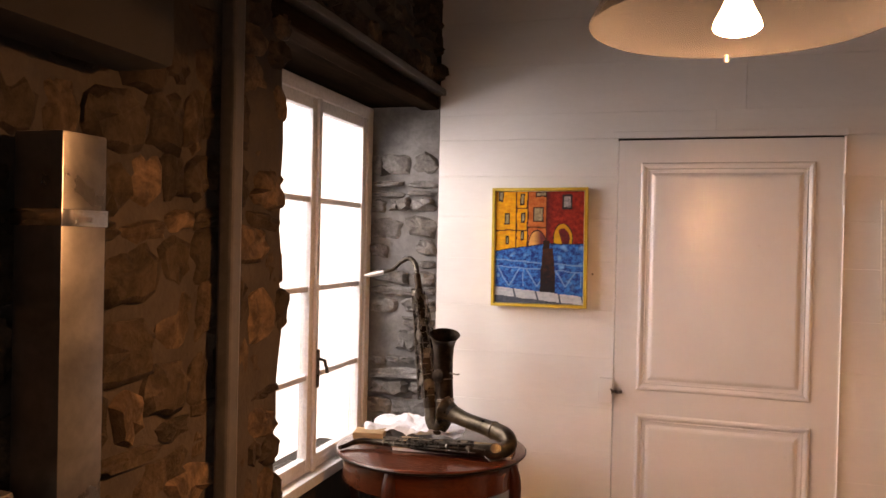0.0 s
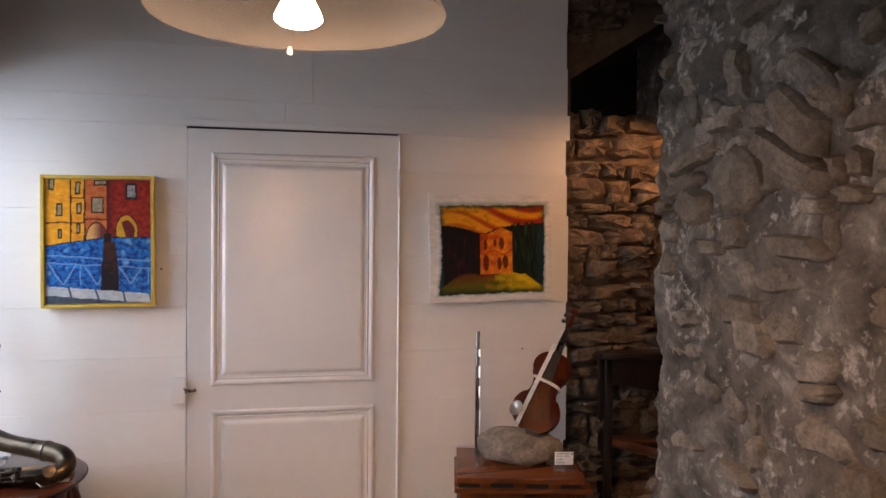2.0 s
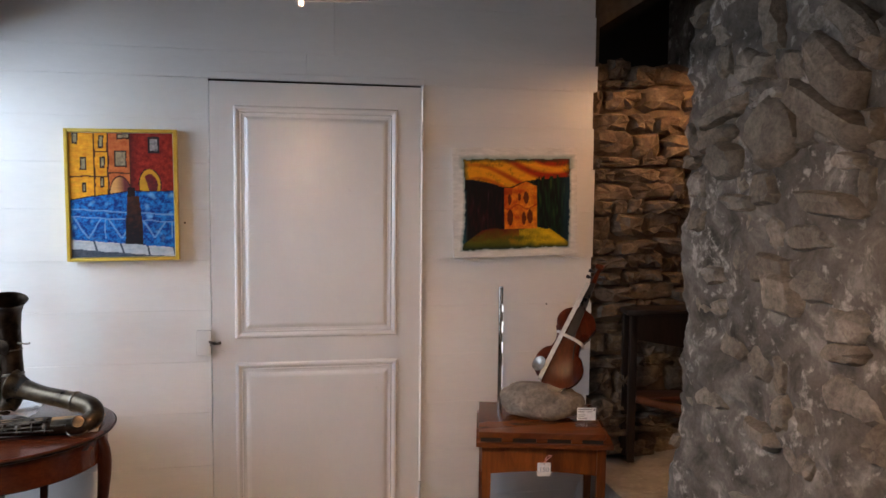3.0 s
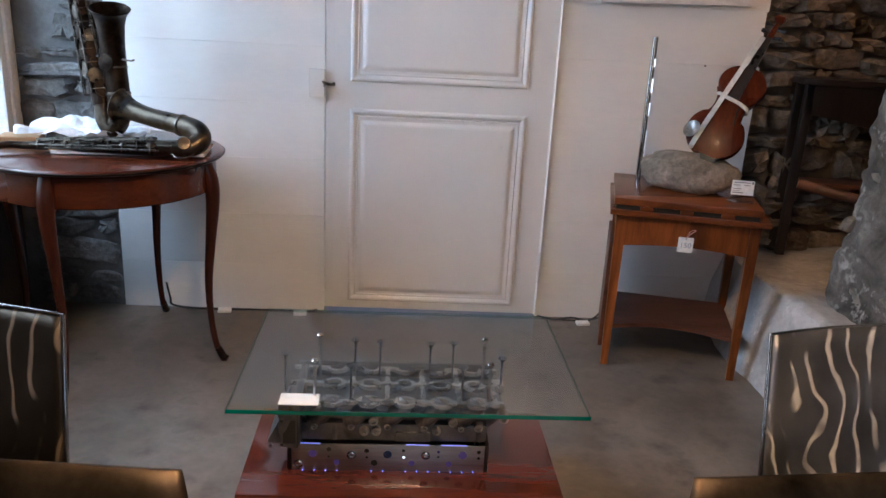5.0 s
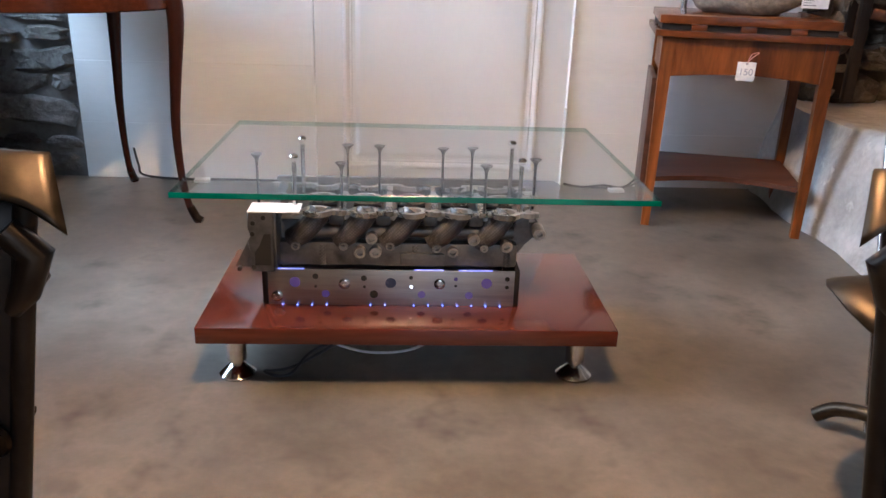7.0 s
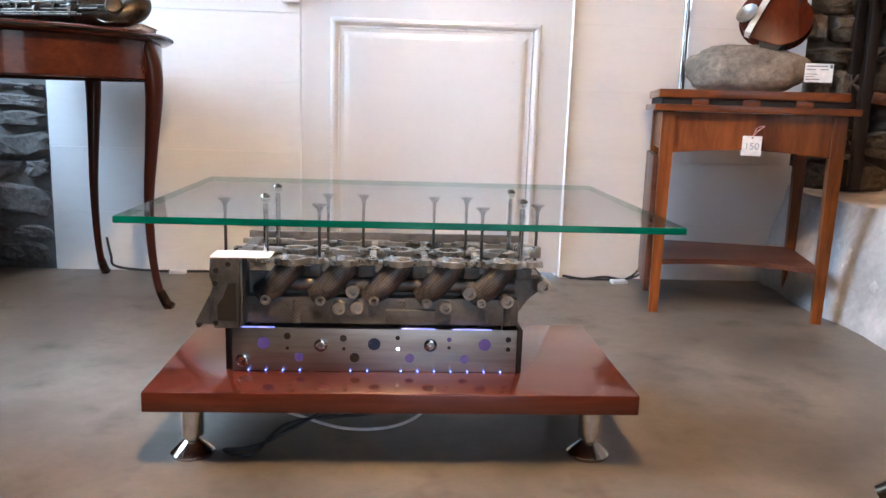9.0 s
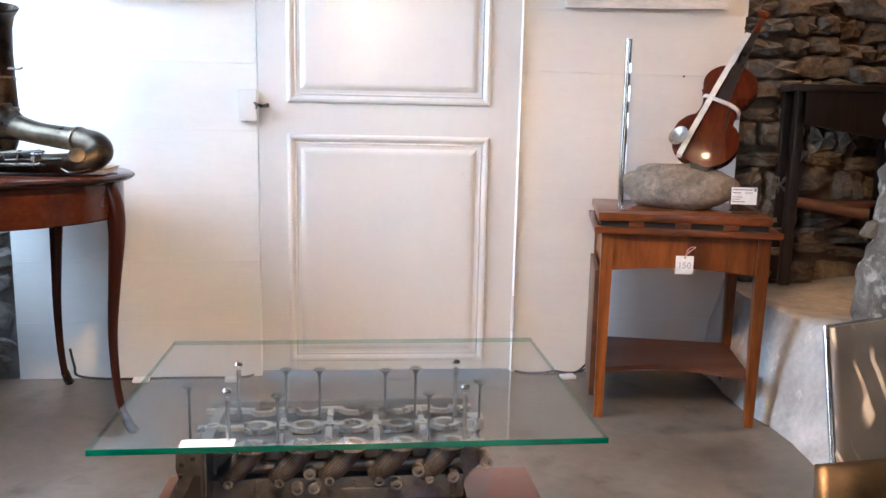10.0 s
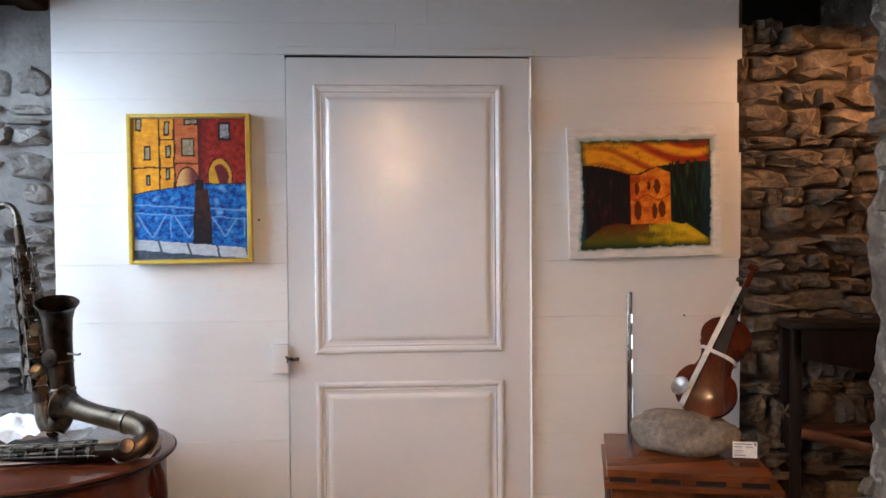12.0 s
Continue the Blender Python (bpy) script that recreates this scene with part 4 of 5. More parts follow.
for x, z, r in BOSSES:
    r *= 0.001
    back = 0.03 if x > 0.56 else 0.012
    bm = lathe(bmesh.new(), [(r * 1.05, -back), (r, 0.008), (r * 0.92, 0.0105), (r * 0.55, 0.0105), (r * 0.5, 0.002), (0.0002, 0.002)], axis((x, HY0 + 0.004, z), (0, -1, 0)), 18)
    part("boss", bm, BOSS, head, "bright drilled boss")
part("name_pad", B(0.312, 0.4, HY0 - 0.002, HY0 + 0.02, HZ0 + 0.004, HZ0 + 0.03, bevel=0.002), CAST, head)

# chain housing on its end
bm = bmesh.new()
outer = [(0.024, 0.222), (0.068, 0.222), (0.068, 0.343), (0.02, 0.343), (0.018, 0.312), (0.026, 0.296), (0.018, 0.28), (0.026, 0.262)]
prism(bm, outer, -1.446, -1.434)
bmesh.ops.bevel(bm, geom=list(bm.edges), offset=0.0016, segments=1, affect="EDGES")
part("chain_housing", bm, CAST, head, "cast end flange with a dark opening")
# near-black piece on the flange draws the opening's shade
bm = prism(bmesh.new(), [(0.031, 0.236), (0.062, 0.236), (0.062, 0.3), (0.05, 0.3), (0.04, 0.275), (0.031, 0.262)], -1.4475, -1.44)
part("housing_opening", bm, HOLLOW, head, "dark opening in the end flange")
part("housing_side", B(0.05, 0.072, -1.436, -1.21, 0.222, 0.34, bevel=0.004), CAST, head)
bm = prism(bmesh.new(), [(-0.014, 0.222), (0.026, 0.222), (0.026, 0.3)], -1.42, -1.25)
part("housing_fin", bm, CAST, head)
for x, z in ((0.03, 0.322), (0.05, 0.333), (0.028, 0.3), (0.028, 0.232), (0.0, 0.228)):
    part("bolt_hole", T([(x, -1.4485, z), (x, -1.44, z)], 0.0045, 10), HOLLOW, head)
part("price_card", B(0.02, 0.118, -1.447, -1.39, 0.3435, 0.3455, bevel=0), CARD, tab, "small white price card", smooth=False)

# ground steel plates below the head with holes, and the light behind them
plate = part("front_plate", B(0.047, 0.545, -1.4125, -1.4065, 0.1365, 0.214, bevel=0.001), PLATE, tab, "ground steel plate with round holes")
part("rear_plate", B(0.047, 0.545, -1.2165, -1.2105, 0.1365, 0.214, bevel=0.001), PLATE, tab)
HOLES = ((0.101, 0.187, 11, 1), (0.162, 0.162, 8, 1), (0.239, 0.197, 6, 0), (0.259, 0.162, 8.5, 0), (0.293, 0.187, 11, 2), (0.356, 0.162, 8, 1), (0.453, 0.161, 8, 1), (0.488, 0.188, 11, 1), (0.142, 0.2, 6, 0), (0.142, 0.178, 3, 0), (0.24, 0.178, 3, 0), (0.334, 0.199, 4, 0), (0.335, 0.179, 3, 3), (0.425, 0.197, 4, 1), (0.425, 0.182, 3, 0), (0.53, 0.198, 5, 0), (0.53, 0.18, 4, 0))
KINDS = (HOLLOW, VIOLETLENS, surface("blue_hole", (0.01, 0.02, 0.06), (0.03, 0.05, 0.12), 20, 0.3), SLOT)
for x, z, r, k in HOLES:
    part("plate_hole", T([(x, -1.4132, z), (x, -1.409, z)], r * 0.001, 18), KINDS[k], plate, smooth=False)
for x, z in ((0.2, 0.185), (0.392, 0.187), (0.065, 0.157)):
    bm = lathe(bmesh.new(), [(0.0115, -0.002), (0.0115, 0.004), (0.009, 0.006), (0.005, 0.006), (0.0045, 0.003), (0.0002, 0.003)], axis((x, -1.4125, z), (0, -1, 0)), 18)
    part("bolt", bm, STEEL, plate, "bright hex socket bolt")
part("end_block", B(0.035, 0.0465, -1.41, -1.22, 0.1365, 0.215, bevel=0.002), DARKSTEEL, tab)
part("end_block", B(0.5455, 0.556, -1.41, -1.22, 0.1365, 0.215, bevel=0.002), DARKSTEEL, tab)
for i in range(16):
    x = 0.075 + i * 0.0295
    if i in (4, 5, 8):
        continue
    part("led", T([(x, -1.4165, 0.1385), (x, -1.4135, 0.1385)], 0.0014, 8), BLUELED, plate, "tiny blue-white light")
for x0, x1 in ((0.06, 0.12), (0.34, 0.4), (0.43, 0.5)):
    part("led_strip", B(x0, x1, -1.411, -1.4085, 0.2145, 0.2157, bevel=0), EDGELED, plate, smooth=False)

# valves that carry the glass
VALVES = ((0.105, -1.399, 1), (0.546, -1.398, 1), (0.547, -1.245, 1), (0.103, -1.244, 1), (0.022, -1.33, 0), (0.195, -1.39, 0), (0.197, -1.235, 0), (0.265, -1.24, 0), (0.4, -1.25, 0), (0.463, -1.24, 0), (0.478, -1.39, 0), (0.585, -1.33, 0))
for x, y, bright in VALVES:
    if bright:
        bm = T([(x, y, HZ1 - 0.01), (x, y, GZ0)], 0.0045, 12)
        lathe(bm, [(0.0045, 0.0), (0.008, 0.0005), (0.009, 0.003), (0.006, 0.007), (0.0002, 0.0085)], Matrix.Translation((x, y, GZ1)), 14)
        part("clamp_bolt", bm, STEEL, tab, "polished steel clamp bolt through the glass")
    else:
        bm = lathe(bmesh.new(), [(0.0028, HZ1 - 0.012), (0.0028, GZ0 - 0.022), (0.0038, GZ0 - 0.012), (0.0095, GZ0 - 0.0035), (0.0125, GZ0 - 0.0022), (0.0125, GZ0 - 0.0006), (0.0002, GZ0 - 0.0006)], Matrix.Translation((x, y, 0)), 16)
        part("valve", bm, BLACKSTEEL, tab, "dark engine valve with flared head")
cab = thing("table_cable", "thin black and white cables lying under the coffee table", "cable", (0.2, -1.36, 0))
part("cable", T(smooth_path([(0.1, 0.02, 0.1), (0.02, -0.02, 0.06), (-0.1, -0.08, 0.012), (-0.16, -0.1, 0.01), (-0.11, -0.11, 0.008), (-0.05, -0.05, 0.04), (0.12, 0.0, 0.045), (0.22, 0.06, 0.1)], 8), 0.0032, 8), BLACK, cab)
part("cable", T(smooth_path([(-0.06, -0.03, 0.05), (0.05, -0.05, 0.028), (0.16, -0.04, 0.04), (0.24, 0.02, 0.1)], 8), 0.0028, 8), CARD, cab, "white cable")


# ---- round table and the saxophones ----
TX, TY, TZ, TR = -0.715, -0.45, 0.768, 0.398
rt = thing("round_table", "round mahogany table with slender curved legs", "table", (TX, TY, 0))
part("tabletop", lathe(bmesh.new(), [(0.0002, TZ), (TR - 0.012, TZ), (TR - 0.004, TZ - 0.003), (TR, TZ - 0.01), (TR - 0.003, TZ - 0.018), (TR - 0.016, TZ - 0.024), (0.0002, TZ - 0.024)], seg=72), MAHOGANY, rt, "polished round mahogany top")
part("rim_band", lathe(bmesh.new(), [(TR - 0.001, TZ - 0.006), (TR + 0.0025, TZ - 0.008), (TR + 0.0025, TZ - 0.013), (TR - 0.001, TZ - 0.015)], seg=72), BRASSDARK, rt, "dark metal band round the rim")
part("apron", lathe(bmesh.new(), [(TR - 0.03, TZ - 0.024), (TR - 0.03, TZ - 0.122), (TR - 0.034, TZ - 0.126), (TR - 0.05, TZ - 0.126), (TR - 0.05, TZ - 0.024)], seg=72), MAHOGANY, rt, "curved mahogany apron")
for a in (-8, 82, -98, 172):
    c, s = math.cos(radians(a)), math.sin(radians(a))
    pts = [(0.352, 0.74), (0.372, 0.68), (0.376, 0.6), (0.362, 0.45), (0.350, 0.3), (0.354, 0.16), (0.37, 0.06), (0.392, 0.012), (0.4, 0.002)]
    rr = [0.026, 0.027, 0.024, 0.018, 0.014, 0.012, 0.0115, 0.013, 0.012]
    path = smooth_path([(c * r, s * r, z, w) for (r, z), w in zip(pts, rr)], 5)
    leg = part("leg", T([p[:3] for p in path], [p[3] for p in path], 10), MAHOGANY_Z, rt, "slender curved leg")
    part("leg_cap", T([(c * 0.374, s * 0.374, 0.05), (c * 0.392, s * 0.392, 0.014), (c * 0.41, s * 0.41, 0.006)], [0.0135, 0.015, 0.012], 10), BRASSDARK, leg, "small bronze sabot")


def keywork(parent, a, b, ra, rb, side, n, seed, cup_size=0.83):
    """Rods, posts, pad cups and guards along a conical sax body from a to b."""
    rng = random.Random(seed)
    a, b, side = Vector(a), Vector(b), Vector(side).normalized()
    d = (b - a).normalized()
    side = (side - d * side.dot(d)).normalized()
    across = d.cross(side).normalized()
    for k, (off, l0, l1) in enumerate(((0.55, 0.06, 0.62), (-0.55, 0.2, 0.9), (0.95, 0.3, 0.96), (-0.95, 0.05, 0.5))):
        p, q = a.lerp(b, l0), a.lerp(b, l1)
        o0 = side * (ra + (rb - ra) * l0 + 0.007) + across * off * (ra + (rb - ra) * l0)
        o1 = side * (ra + (rb - ra) * l1 + 0.007) + across * off * (ra + (rb - ra) * l1)
        bm = T([p + o0, q + o1], 0.0022, 7)
        for t in (0, 0.33, 0.66, 1):
            x = (p + o0).lerp(q + o1, t)
            tube(bm, [x - side * 0.008, x + side * 0.002], 0.0026, 7)
        part("key_rod", bm, KEYMETAL, parent)
    for i in range(n):
        t = (i + 0.6) / (n + 0.3)
        r = ra + (rb - ra) * t
        cup = max(0.013 * cup_size, r * cup_size * rng.uniform(0.87, 1.13))
        p = a.lerp(b, t) + across * rng.uniform(-0.35, 0.35) * r + side * (r + 0.006)
        bm = lathe(bmesh.new(), [(cup * 0.8, -0.004), (cup, -0.003), (cup, 0.001), (cup * 0.55, 0.0035), (cup * 0.2, 0.0045), (0.0002, 0.0045)], axis(p, side), 14)
        key = part("key_cup", bm, BRASSDARK if i % 3 else KEYMETAL, parent, "round padded key")
        part("key_arm", T([p + side * 0.004, p + across * r * 0.9 + side * 0.003, p + across * r * 1.1 - side * 0.004], 0.002, 6), KEYMETAL, key)


def saxophone_upright():
    sx = thing("tenor_saxophone", "tarnished brass tenor saxophone standing on the round table", "saxophone", (0, 0, 0))
    top, bot = (-0.862, -0.245, 1.475), (-0.752, -0.335, 0.9)
    part("body_tube", T([top, bot], [0.015, 0.036], 20), BRASSDARK, sx, "dark conical brass body tube")
    path = smooth_path([(-0.752, -0.335, 0.9, 0.031), (-0.742, -0.345, 0.85, 0.034), (-0.718, -0.352, 0.822, 0.036), (-0.695, -0.35, 0.85, 0.038), (-0.69, -0.345, 0.91, 0.04)], 7)
    part("bow", T([p[:3] for p in path], [p[3] for p in path], 20), BRASS, sx, "brass bottom bow")
    u = Vector((-0.03, 0.03, 0.33)).normalized()
    prof = [(0.040, 0.0), (0.0405, 0.1), (0.0425, 0.2), (0.046, 0.27), (0.053, 0.305), (0.063, 0.325), (0.0665, 0.33), (0.0675, 0.333), (0.0655, 0.335), (0.056, 0.322), (0.046, 0.295), (0.04, 0.24), (0.037, 0.12)]
    bell = lathe(bmesh.new(), prof, axis((-0.69, -0.345, 0.905), u), 36)
    pivot = Vector((-0.69, -0.345, 0.905)) + u * 0.14
    for vt in bell.verts:
        over = (vt.co - pivot).dot(u)
        if over > 0:
            vt.co = pivot + Matrix.Rotation(0.42 * over / 0.19, 3, Vector((0.9, 0.43, 0))) @ (vt.co - pivot)
    part("bell", bell, BRASSDARK, sx, "flared dark brass bell", angle=80)
    for z in (0.03, 0.12):
        bm = lathe(bmesh.new(), [(0.0405, z), (0.0435, z + 0.003), (0.0435, z + 0.009), (0.0405, z + 0.012)], axis((-0.69, -0.345, 0.905), u), 30)
        part("bell_ring", bm, KEYMETAL, sx)
    neck = smooth_path([(-0.862, -0.245, 1.475, 0.0125), (-0.868, -0.24, 1.505, 0.0122), (-0.885, -0.232, 1.534, 0.0115), (-0.912, -0.228, 1.545, 0.0105), (-0.945, -0.235, 1.527, 0.0095), (-0.975, -0.25, 1.495, 0.0088), (-1.0, -0.262, 1.485, 0.0082), (-1.025, -0.27, 1.478, 0.008)], 6)
    part("neck", T([p[:3] for p in neck], [p[3] for p in neck], 14), KEYMETAL, sx, "curved silvery neck")
    part("mouthpiece", T([(-1.015, -0.266, 1.481), (-1.04, -0.276, 1.474), (-1.075, -0.288, 1.466), (-1.1, -0.296, 1.463)], [0.0115, 0.0125, 0.0115, 0.005], 12, squash=0.8), CARD, sx, "pale mouthpiece")
    keywork(sx, (-0.853, -0.252, 1.42), (-0.757, -0.331, 0.92), 0.018, 0.036, (0.5, -0.85, 0), 11, 5)
    keywork(sx, (-0.853, -0.252, 1.43), (-0.757, -0.331, 0.92), 0.018, 0.036, (-0.6, -0.7, 0), 8, 8)
    keywork(sx, (-0.85, -0.255, 1.4), (-0.757, -0.331, 0.93), 0.02, 0.04, (0.95, -0.2, 0), 9, 21)
    keywork(sx, (-0.85, -0.255, 1.4), (-0.757, -0.331, 0.93), 0.02, 0.04, (-0.95, -0.1, 0), 7, 25)
    bm = lathe(bmesh.new(), [(0.026, -0.004), (0.03, 0.0), (0.028, 0.006), (0.01, 0.009), (0.0002, 0.009)], axis((-0.71, -0.385, 1.05), (-0.25, -0.95, 0.1)), 20)
    part("bell_key", bm, BRASSDARK, sx, "large bell key cup")
    bm = T([(-0.665, -0.36, 1.06), (-0.63, -0.372, 1.058), (-0.62, -0.376, 1.062)], [0.004, 0.003, 0.004], 7)
    part("key_guard", bm, KEYMETAL, sx)
    part("body_brace", T([(-0.775, -0.325, 1.03), (-0.735, -0.34, 1.035), (-0.71, -0.345, 1.04)], 0.004, 8), KEYMETAL, sx)


def saxophone_lying():
    sx = thing("alto_saxophone", "worn brass alto saxophone lying on the round table", "saxophone", (0, 0, 0))
    path = smooth_path([(-0.672, -0.375, 0.902, 0.047), (-0.63, -0.39, 0.89, 0.036), (-0.565, -0.42, 0.876, 0.032), (-0.48, -0.46, 0.866, 0.033), (-0.42, -0.492, 0.86, 0.034), (-0.375, -0.528, 0.85, 0.034), (-0.36, -0.56, 0.828, 0.033), (-0.385, -0.585, 0.808, 0.031), (-0.43, -0.592, 0.803, 0.028), (-0.5, -0.592, 0.801, 0.026)], 7)
    path = [np.array((-0.68, -0.371, 0.904, 0.058)), np.array((-0.676, -0.373, 0.903, 0.053))] + list(path)
    part("bell_and_bow", T([p[:3] for p in path], [p[3] for p in path], 24, caps=False), BRASS, sx, "worn brass bell and bow", angle=80)
    part("bell_rim", lathe(bmesh.new(), [(0.056, 0.0), (0.059, 0.002), (0.06, -0.001), (0.057, -0.003), (0.056, 0.0)], axis((-0.681, -0.3705, 0.9045), (-0.93, 0.35, 0.25)), 32), BRASS, sx)
    # bell lining coloured near-black for the shade inside
    part("bell_hollow", lathe(bmesh.new(), [(0.05, 0.0), (0.036, -0.05), (0.03, -0.1)], axis((-0.68, -0.371, 0.904), (-0.93, 0.35, 0.25)), 24), HOLLOW, sx, "dark inside of the bell")
    bm = lathe(bmesh.new(), [(0.034, -0.006), (0.0375, -0.004), (0.0375, 0.004), (0.034, 0.006)], axis((-0.44, -0.482, 0.862), (0.85, -0.48, -0.1)), 28)
    part("bow_ring", bm, KEYMETAL, sx)
    part("body_tube", T([(-0.5, -0.592, 0.801), (-0.75, -0.585, 0.795), (-0.93, -0.575, 0.79)], [0.026, 0.0175, 0.0125], 18), BRASSDARK, sx, "dark conical body tube")
    neck = smooth_path([(-0.93, -0.575, 0.79, 0.0125), (-0.97, -0.58, 0.792, 0.012), (-1.0, -0.6, 0.788, 0.011), (-1.02, -0.635, 0.781, 0.01), (-1.035, -0.67, 0.779, 0.009)], 6)
    part("neck", T([p[:3] for p in neck], [p[3] for p in neck], 12), BRASSDARK, sx, "curved brass neck")
    keywork(sx, (-0.9, -0.578, 0.79), (-0.47, -0.592, 0.802), 0.0145, 0.03, (0.05, -0.75, 0.65), 9, 11, 0.42)
    keywork(sx, (-0.9, -0.578, 0.79), (-0.47, -0.592, 0.802), 0.0135, 0.028, (0, -0.05, 1), 8, 14, 0.5)
    for k, (dy, dz) in enumerate(((-0.03, 0.012), (-0.034, -0.004), (-0.022, 0.024), (-0.008, 0.03))):
        part("key_rod", T([(-0.9 + 0.05 * k, -0.578 + dy * 0.6, 0.792 + dz * 0.6), (-0.44 - 0.04 * k, -0.592 + dy, 0.804 + dz)], 0.0032, 8), KEYMETAL, sx, "long bright key rod")
    bm = lathe(bmesh.new(), [(0.02, -0.003), (0.023, 0.0), (0.02, 0.005), (0.0002, 0.007)], axis((-0.40, -0.62, 0.825), (0.2, -0.9, 0.4)), 18)
    part("bow_key", bm, BRASS, sx, "round key on the bow")
    part("key_guard", T(smooth_path([(-0.44, -0.622, 0.79), (-0.415, -0.64, 0.782), (-0.385, -0.632, 0.785), (-0.37, -0.6, 0.79)], 5), 0.0025, 7), KEYMETAL, sx)


saxophone_upright()
saxophone_lying()
bk = thing("thin_book", "thin pale-edged book under the saxophone", "book", (-0.6, -0.5, TZ + 0.001), 4)
part("page_block", B(-0.24, 0.245, -0.085, 0.085, 0.003, 0.015, bevel=0.001), CARD, bk)
part("cover", B(-0.245, 0.25, -0.088, 0.088, 0.0155, 0.018, bevel=0.0005), PALEWOOD, bk, "light brown cover")
bx = thing("small_box", "small flat brown cardboard box on the table", "box", (-1.0, -0.42, TZ + 0.001), 12)
part("box_body", B(-0.07, 0.06, -0.05, 0.05, 0, 0.028, bevel=0.002), PALEWOOD, bx)


def crumple(u, v):
    x, y = -0.2 + u * 0.42, -0.1 + v * 0.2
    k = noise.noise(Vector((u * 3.2, v * 3.2, 1.7)))
    return Vector((x + 0.02 * k, y, 0.012 + 0.055 * abs(k) + 0.05 * v * max(0, 1 - abs(u - 0.35) * 2.6) + 0.016 * abs(noise.noise(Vector((u * 9, v * 9, 4))))))


pp = thing("crumpled_paper", "crumpled sheets of white paper behind the saxophone", "paper", (-0.84, -0.3, TZ + 0.001), 6)
part("sheet", sheet(36, 20, crumple), PAPER, pp, smooth=False)
# ---- side table with its lamp and violin ----
ST = Matrix.Translation((1.12, -0.45, 0)) @ Matrix.Rotation(radians(-14.3), 4, "Z")
st = thing("side_table", "walnut folding-top side table with a price tag", "table", (1.12, -0.45, 0), -14.3)
W, D = 0.467, 0.388
for x, y in ((0, 0), (W, 0), (0, D), (W, D)):
    bm = bmesh.new()
    for z0, z1, a0, a1 in ((0.0, 0.5, 0.013, 0.0185), (0.5, 0.606, 0.0185, 0.0185)):
        vs = [bm.verts.new((x + sx * a, y + sy * a, z)) for z, a in ((z0, a0), (z1, a1)) for sx, sy in ((-1, -1), (1, -1), (1, 1), (-1, 1))]
        for f in ((0, 1, 5, 4), (1, 2, 6, 5), (2, 3, 7, 6), (3, 0, 4, 7), (3, 2, 1, 0), (4, 5, 6, 7)):
            bm.faces.new([vs[i] for i in f])
    part("leg", bm, WALNUT, st, smooth=False)
arch = [(0.018, 0.605), (0.018, 0.486)] + [(0.018 + (W - 0.036) * i / 12, 0.486 + 0.014 * math.sin(math.pi * i / 12)) for i in range(1, 12)] + [(W - 0.018, 0.486), (W - 0.018, 0.605)]
part("front_apron", prism(bmesh.new(), arch, -0.012, 0.006), WALNUT, st, "figured walnut drawer front", smooth=False)
part("rear_apron", B(0.018, W - 0.018, D - 0.006, D + 0.012, 0.486, 0.605), WALNUT, st)
for x in (-0.012, W - 0.006):
    part("side_apron", B(x, x + 0.018, 0.018, D - 0.018, 0.49, 0.605), WALNUT, st)
part("lower_top", B(-0.043, W + 0.045, -0.045, D + 0.03, 0.606, 0.625, bevel=0.002), WALNUT_X, st, "lower leaf of the top")
part("upper_top", B(-0.033, W + 0.012, -0.04, D + 0.026, 0.644, 0.668, bevel=0.002), WALNUT_X, st, "upper leaf of the folding top")
# near-black slab stands in for the shade between the two leaves
part("top_gap", B(-0.025, W + 0.004, -0.03, D + 0.02, 0.6255, 0.6435, bevel=0), HOLLOW, st, "black slab for the shade between the leaves")
for x in (0.06, 0.2, 0.34):
    part("top_spacer", B(x, x + 0.045, -0.036, 0.0, 0.6255, 0.6435, bevel=0.001), WALNUT_X, st)
part("side_shelf_strip", B(-0.03, -0.014, 0.05, D, 0.05, 0.47, bevel=0.001), REDBROWN, st, "thin brown side slat")
shelf = [(0.0, 0.0)] + [(W * i / 16, 0.07 * math.sin(math.pi * i / 16)) for i in range(1, 16)] + [(W, 0.0), (W, D), (0, D)]
bm = bmesh.new()
lo = [bm.verts.new((x, y, 0.146)) for x, y in shelf]
hi = [bm.verts.new((x, y, 0.162)) for x, y in shelf]
bm.faces.new(lo[::-1])
bm.faces.new(hi)
for i in range(len(lo)):
    j = (i + 1) % len(lo)
    bm.faces.new((lo[i], lo[j], hi[j], hi[i]))
part("lower_shelf", bm, REDBROWN, st, "brown shelf with a hollowed front", smooth=False)

tg = thing("price_tag", "white paper price tag reading 150 on a red cord", "tag", (1.341, -0.532, 0.49), -10)
part("tag_card", B(-0.027, 0.027, -0.001, 0.0008, -0.004, 0.052, bevel=0.0003), CARD, tg, smooth=False)
part("tag_cord", T(smooth_path([(0, 0.0, 0.048), (0.012, -0.004, 0.066), (0.03, 0.0, 0.08), (0.012, 0.006, 0.074), (0, 0.0, 0.048)], 6), 0.0014, 6), REDCORD, tg, "red and white twisted cord")
part("tag_eyelet", T([(0, -0.0022, 0.047), (0, 0.001, 0.047)], 0.003, 10), INK, tg)


